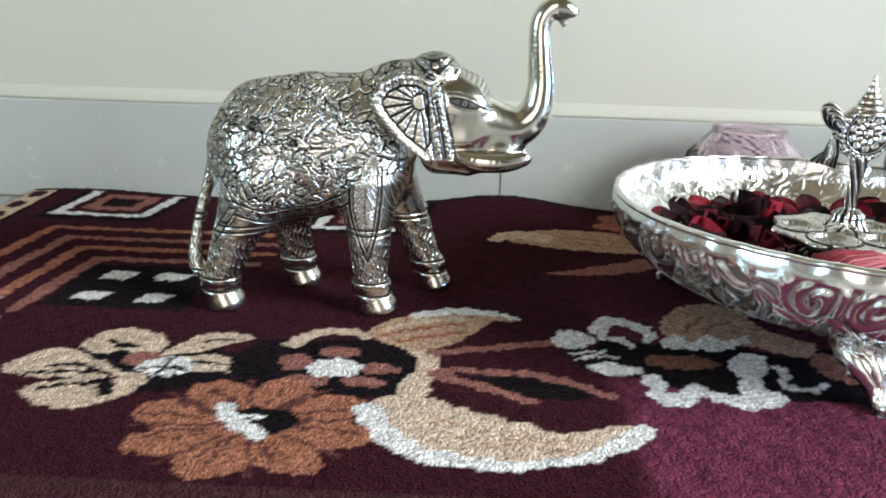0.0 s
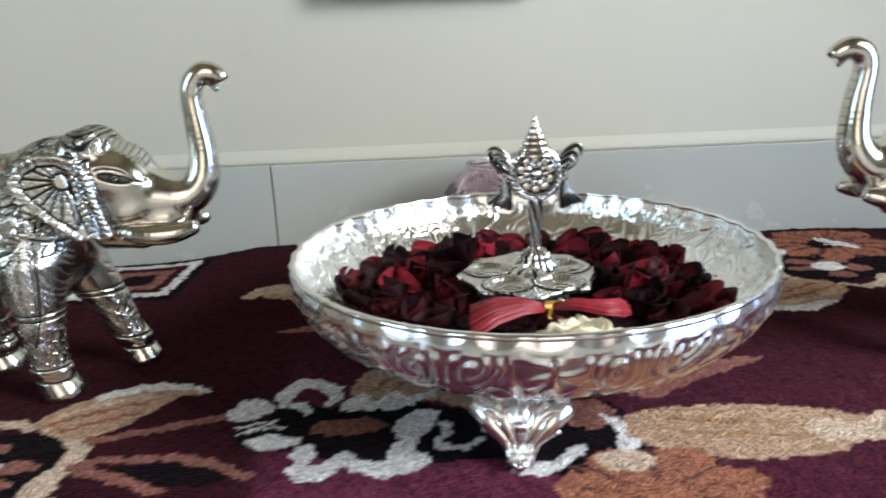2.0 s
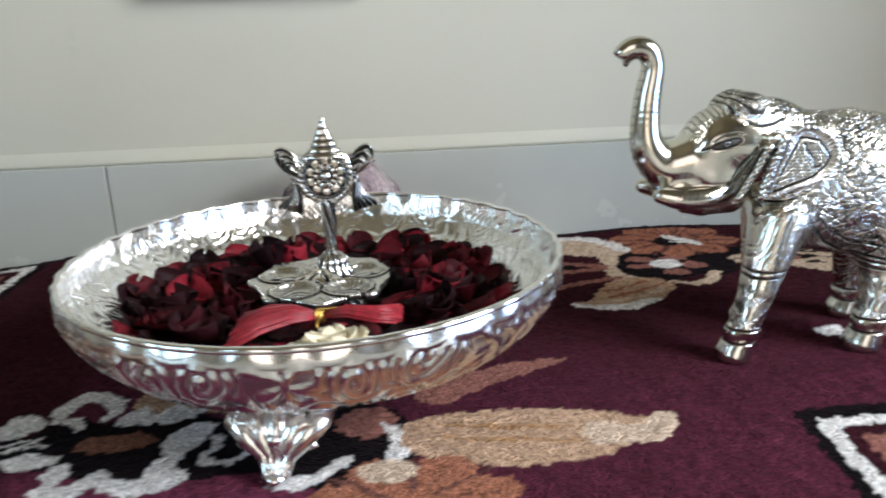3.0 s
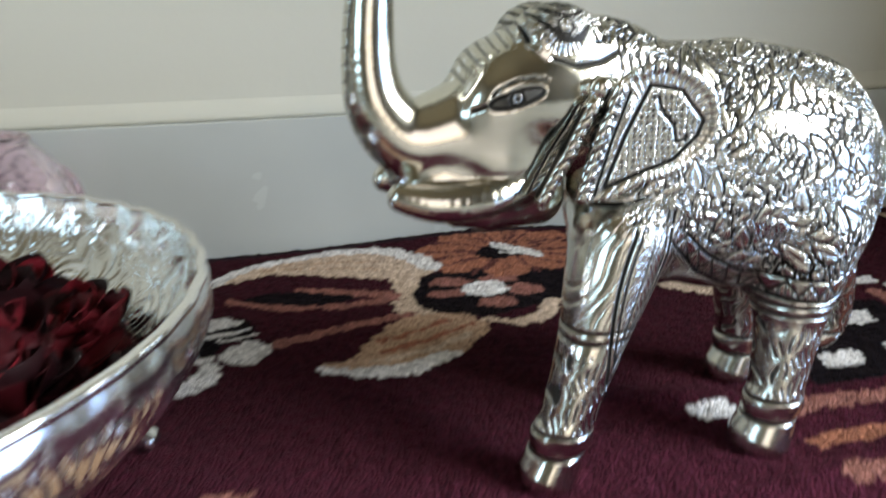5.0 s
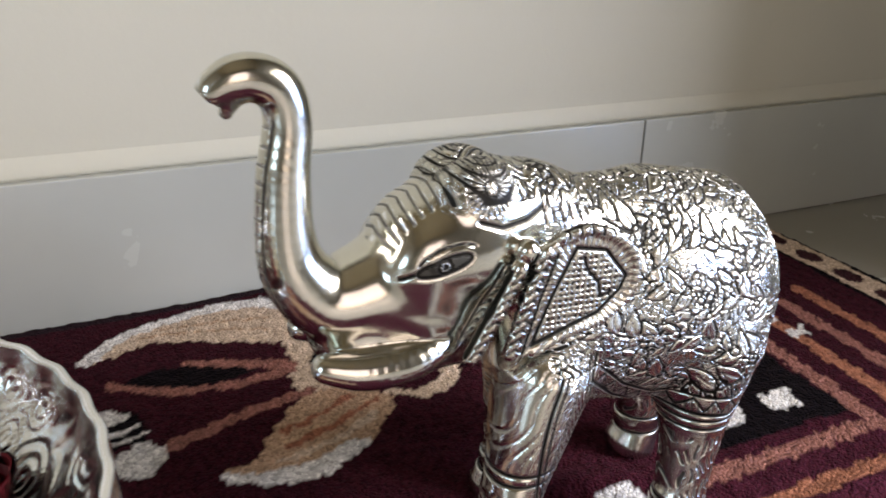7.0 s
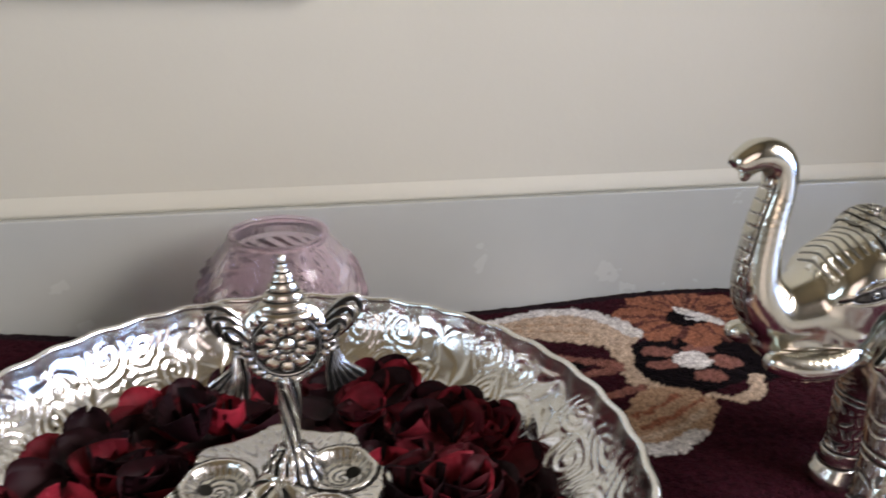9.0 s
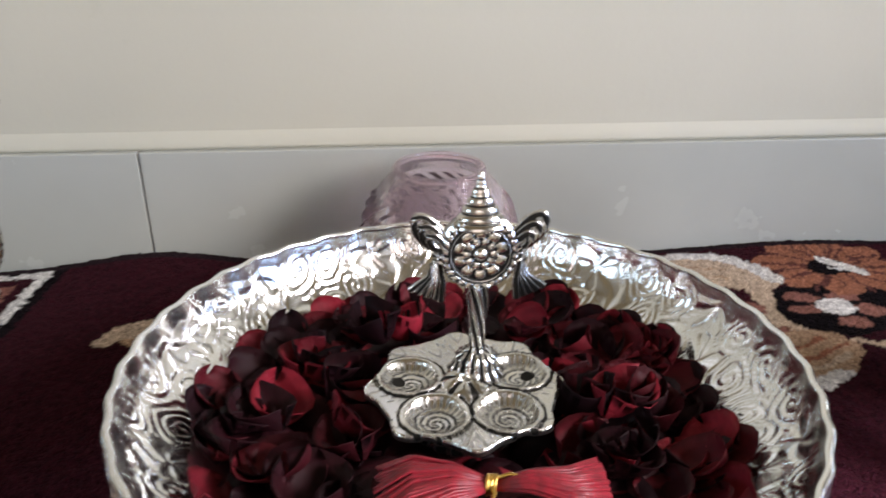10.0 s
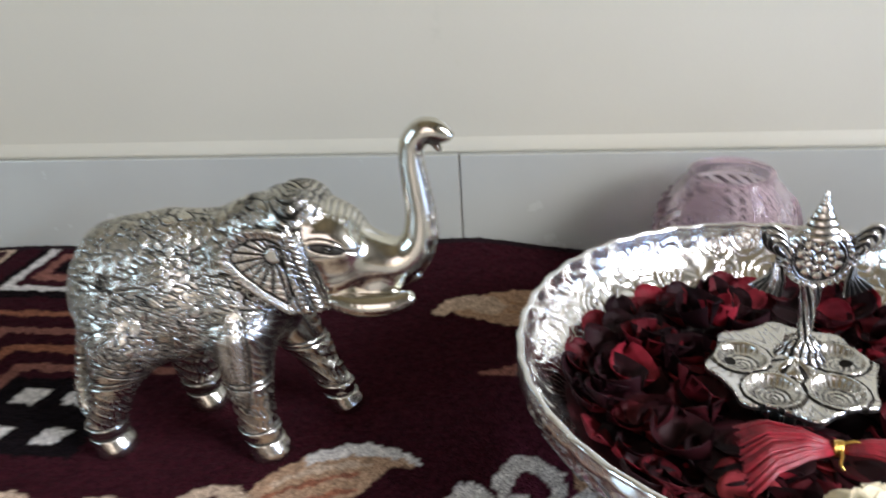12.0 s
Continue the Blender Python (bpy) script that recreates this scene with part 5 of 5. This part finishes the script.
    v, q = lathe_grid(prof, 72, lambda a, i, r, z: (r * (1 + (0.10 * math.sin(6 * a + z * 330) if z > ZP + 0.0128 else 0.05 * math.sin(14 * a))), z))
    v = [(x + px, y + py, z) for x, y, z in v]
    ob = mesh_object("pillar", v, q, SILVER_LAMP, True, lamp)
    set_float(ob, "line", [(0.85 if math.sin(6 * math.atan2(p[1] - py, p[0] - px) + p[2] * 330) < -0.35 else 0.0) if p[2] > ZP + 0.0128 else (0.6 if math.sin(14 * math.atan2(p[1] - py, p[0] - px)) < -0.3 else 0.0) for p in v])
    # medallion, facing the room
    zc = 0.1310
    v, q, cut = [], [], []
    rows, seg = 26, 144
    for j in range(seg):
        a = 2 * math.pi * j / seg
        for i in range(rows):
            t = i / (rows - 1)
            r = 0.0185 * t
            d, c = 0.0045, 0.0
            if t < 0.17:
                d += 0.0022 * math.sqrt(max(0, 1 - (t / 0.17) ** 2))
            elif t < 0.22:
                c = 1.0
            elif t < 0.44:
                lobe = abs(math.cos(a * 5))
                d += 0.0007 * lobe * math.sin((t - 0.2) / 0.24 * math.pi) ** 0.5
                c = 1.0 if lobe < 0.30 + 1.6 * max(0, t - 0.36) * 5 else 0.0
            elif t < 0.66:
                lobe = abs(math.sin(a * 5)) ** 0.8
                d += 0.0005 * lobe * math.sin((t - 0.44) / 0.22 * math.pi) ** 0.5
                c = 1.0 if lobe < 0.34 + max(0, t - 0.56) * 5 else 0.0
            elif t < 0.70:
                c = 1.0
            elif t < 0.74:
                d += 0.0008
            elif t < 0.78:
                c = 1.0
            elif t < 0.96:
                lobe = abs(math.cos(a * 14 + t * 9))
                d += 0.0005 * lobe
                c = 0.85 if lobe < 0.35 else 0.0
            else:
                d *= 0.45
            v.append((px + r * math.cos(a), py - d, zc + r * math.sin(a)))
            cut.append(c)
        v.append((px + 0.0183 * math.cos(a), py + 0.003, zc + 0.0183 * math.sin(a)))
        v.append((px, py + 0.005, zc))
        cut += [0.3, 0.3]
    m = rows + 2
    for j in range(seg):
        k = (j + 1) % seg
        for i in range(m - 1):
            q.append((j * m + i, j * m + i + 1, k * m + i + 1, k * m + i))
    ob = mesh_object("medallion", v, q, SILVER_LAMP, True, lamp)
    set_float(ob, "line", cut)
    # stepped conch spire
    prof = [(0.0, zc + 0.010)]
    for i in range(6):
        z, r = zc + 0.0110 + 0.0038 * i, 0.0122 * (1 - i / 6.4) ** 1.15
        prof += [(r, z), (r * 1.05, z + 0.0014), (r * 0.86, z + 0.0031), (r * 0.72, z + 0.0036)]
    prof += [(0.0016, zc + 0.0340), (0.0009, zc + 0.0368), (0.0, zc + 0.0372)]
    v, q = lathe_grid(prof, 48)
    cut = [0.9 if (i % len(prof)) % 4 == 0 and 0 < (i % len(prof)) < 25 else 0.0 for i in range(len(v))]
    v = [(x * 1.0 + px, y * 0.62 + py, z) for x, y, z in v]
    ob = mesh_object("spire", v, q, SILVER_LAMP, True, lamp)
    set_float(ob, "line", cut)
    # ribbon loops and tails at both sides
    for s in (-1, 1):
        bm = bmesh.new()
        for i in range(3):
            k = 1.0 - 0.27 * i
            lean = radians(52)
            pts = []
            for t in [m * 2 * math.pi / 18 for m in range(17)]:
                along, off = 0.0092 * k * (1 - math.cos(t)), 0.0046 * k * math.sin(t)
                pts.append((px + s * (0.0170 + along * math.cos(lean) - off * math.sin(lean)), py - 0.001 - 0.0012 * i, zc + 0.0025 + along * math.sin(lean) + off * math.cos(lean)))
            tube(bm, pts, [0.0019] * 17, 8)
        ob = part("ribbon_loop", bm, SILVER_LAMP, lamp, smooth=True)
        set_float(ob, "line", [0.7 * (i % 8 in (0, 1, 4)) for i in range(len(ob.data.vertices))])
        bm = bmesh.new()
        for i in range(5):
            w = i / 4
            tube(bm, [(px + s * 0.0175, py + 0.001 * (i - 2), zc + 0.004), (px + s * (0.0180 + 0.001 * w), py + 0.001 * (i - 2), zc - 0.005), (px + s * (0.0165 + 0.006 * w), py + 0.0012 * (i - 2), zc - 0.014), (px + s * (0.0175 + 0.0135 * w), py + 0.0012 * (i - 2), zc - 0.0235 + 0.003 * w)],
                 [0.0022, 0.0013, 0.0016, 0.0019], 8)
        for z in (0.002, -0.001, -0.004):
            tube(bm, [(px + s * 0.0145, py - 0.0012, zc + z), (px + s * 0.0175, py - 0.0035, zc + z), (px + s * 0.0208, py - 0.0012, zc + z)], [0.0011] * 3, 6)
        ob = part("ribbon_tail", bm, SILVER_LAMP, lamp, smooth=True)
        set_float(ob, "line", [0.6 * (i % 8 in (0, 1, 4)) for i in range(len(ob.data.vertices))])
    return lamp


build_lamp()


# ---- red tassel and ivory flower on the petals ----
def build_tassel():
    tassel = tagged(new("tassel"), "red silk thread bow tied with gold thread, lying on the petals", "tassel")
    tassel.matrix_basis = pose(0.286, 0.5515, 0.0655, 0, 0, -4)
    r = random.Random(4)
    for s, name in ((-1, "thread_fan"), (1, "thread_fan")):
        bm = bmesh.new()
        for i in range(60):
            w = (i / 59 - 0.5) * 2
            spread = 0.0240 if s < 0 else 0.0130
            L = 0.044 + r.uniform(-0.002, 0.002)
            h = 0.0035 * math.cos(w * 1.4) + r.uniform(-0.001, 0.0015)
            pts = [(0, w * 0.0022, 0.0015 + h * 0.4), (s * L * 0.35, w * spread * 0.40, 0.0025 + h), (s * L * 0.7, w * spread * 0.75 - 0.001, 0.001 + h * 0.9), (s * L, w * spread - (0.011 if s < 0 else -0.004), -0.001 + h * 0.7)]
            tube(bm, pts, [0.0007, 0.0009, 0.0009, 0.0007], 5)
        part(name, bm, TASSEL, tassel, smooth=True)
    bm = bmesh.new()
    for i in range(3):
        x = (i - 1) * 0.0015
        tube(bm, [(x + 0.0007 * math.cos(t), 0.0036 * math.cos(t), 0.0022 + 0.0036 * math.sin(t)) for t in [k * 0.55 for k in range(12)]], [0.0008] * 12, 6)
    tube(bm, [(0, -0.003, 0.004), (0.0005, -0.006, 0.003), (-0.001, -0.010, 0.001), (-0.0005, -0.013, 0.0005)], [0.0008] * 4, 6)
    tube(bm, [(0.002, 0.0, 0.0055), (0.007, 0.0015, 0.006), (0.012, 0.001, 0.005), (0.017, 0.002, 0.0055)], [0.0007] * 4, 6)
    part("gold_tie", bm, GOLD, tassel, "glittering gold thread", True)
    return tassel


build_tassel()


def build_flower():
    flower = tagged(new("artificial_flower"), "ivory artificial flower lying on the rose petals", "flower")
    flower.matrix_basis = pose(0.295, 0.503, 0.0640, -8, 0, 20)
    r = random.Random(9)
    for ring, (count, dist, size, lift, cup) in enumerate(((6, 0.0165, 0.025, 0.0010, 0.30), (5, 0.0100, 0.021, 0.0048, 0.55), (4, 0.0050, 0.014, 0.0078, 0.9))):
        for k in range(count):
            a = 2 * math.pi * (k + 0.4 * ring) / count + r.uniform(-0.1, 0.1)
            v, f = [], []
            rows, cols = 8, 9
            for layer in (0, 1):
                for i in range(rows):
                    t = (1 - math.cos(math.pi * (0.08 + 0.88 * i / (rows - 1)))) / 2
                    for j in range(cols):
                        u = j / (cols - 1) * 2 - 1
                        w = size * 1.12 * math.sqrt(max(0, 1 - (2 * t - 1) ** 2))
                        x, y = (t - 0.45) * size, u * w / 2
                        z = cup * ((t - 0.3) ** 2 * size * 0.7 + u * u * size * 0.16) - 0.0006 * layer + 0.0006 * math.sin(u * 5 + k)
                        rx = dist + x
                        v.append((rx * math.cos(a) - y * math.sin(a), rx * math.sin(a) + y * math.cos(a), lift + z))
            n = rows * cols
            for i in range(rows - 1):
                for j in range(cols - 1):
                    q = (i * cols + j, (i + 1) * cols + j, (i + 1) * cols + j + 1, i * cols + j + 1)
                    f += [q, tuple(n + m for m in q[::-1])]
            ringv = [j for j in range(cols)] + [i * cols + cols - 1 for i in range(1, rows)] + [(rows - 1) * cols + j for j in range(cols - 2, -1, -1)] + [i * cols for i in range(rows - 2, 0, -1)]
            f += [(p, q, q + n, p + n) for p, q in zip(ringv, ringv[1:] + ringv[:1])]
            mesh_object("petal", v, f, IVORY, True, flower)
    bm = bmesh.new()
    for k in range(12):
        a, d = k * 2.4, 0.0011 * math.sqrt(k)
        tube(bm, [(d * math.cos(a), d * math.sin(a), 0.004), (d * 1.4 * math.cos(a), d * 1.4 * math.sin(a), 0.0105 - d)], [0.0012, 0.0015], 6)
    part("flower_centre", bm, IVORY, flower, smooth=True)
    return flower


build_flower()


# ---- pink glass tealight holder by the wall ----
def build_glass():
    holder = tagged(new("tealight_holder"), "pink cut-glass tealight holder standing on the rug by the skirting", "candle holder")
    holder.location = (0.290, 0.837, 0.0012)
    holder.scale = (1.12, 1.12, 1.0)
    outer = [(0.0, 0.0), (0.024, 0.0), (0.034, 0.004), (0.044, 0.018), (0.0500, 0.038), (0.0500, 0.054), (0.0455, 0.072), (0.0375, 0.087), (0.0305, 0.0950), (0.0285, 0.0985)]
    inner = [(0.0262, 0.0985), (0.0262, 0.0940), (0.0310, 0.0850), (0.0395, 0.068), (0.0440, 0.052), (0.0440, 0.038), (0.0380, 0.018), (0.028, 0.008), (0.0, 0.007)]

    fine = []
    for (r0, z0), (r1, z1) in zip(outer, outer[1:]):
        steps = max(1, int(math.hypot(r1 - r0, z1 - z0) / 0.0055))
        fine += [(r0 + (r1 - r0) * s / steps, z0 + (z1 - z0) * s / steps) for s in range(steps)]
    fine.append(outer[-1])
    count = len(fine)

    def cut_facets(a, i, r, z):
        """Pointed studs in staggered rows between the foot and the neck."""
        if i >= count or not 0.010 < z < 0.080:
            return r, z
        return r + (0.0026 if (round(a * 48 / (2 * math.pi)) + i) % 2 else -0.0012), z

    v, q = lathe_grid(fine + inner, 48, cut_facets)
    mesh_object("glass_body", v, q, GLASS, False, holder)
    ring = [(0.0275 + 0.0022 * math.cos(t), 0.0990 + 0.0022 * math.sin(t)) for t in [k * 2 * math.pi / 12 for k in range(13)]]
    v, q = lathe_grid(ring, 72)
    mesh_object("rim", v, q, GLASS, True, holder)
    return holder


build_glass()


# ---- white switchboard on the wall ----
def build_switchboard():
    board = tagged(new("switch_box"), "white plastic electrical box on the cream wall", "switch box")
    bm = bmesh.new()
    box(bm, 0.139, 0.238, 0.887, 0.9100, 0.2525, 0.3500, 0.002)
    box(bm, 0.2388, 0.338, 0.887, 0.9100, 0.2525, 0.3500, 0.002)
    part("housing", bm, PLASTIC, board)
    bm = bmesh.new()
    box(bm, 0.145, 0.332, 0.8845, 0.8875, 0.2560, 0.3440, 0.0012)
    part("cover", bm, PLASTIC, board)
    return board


build_switchboard()
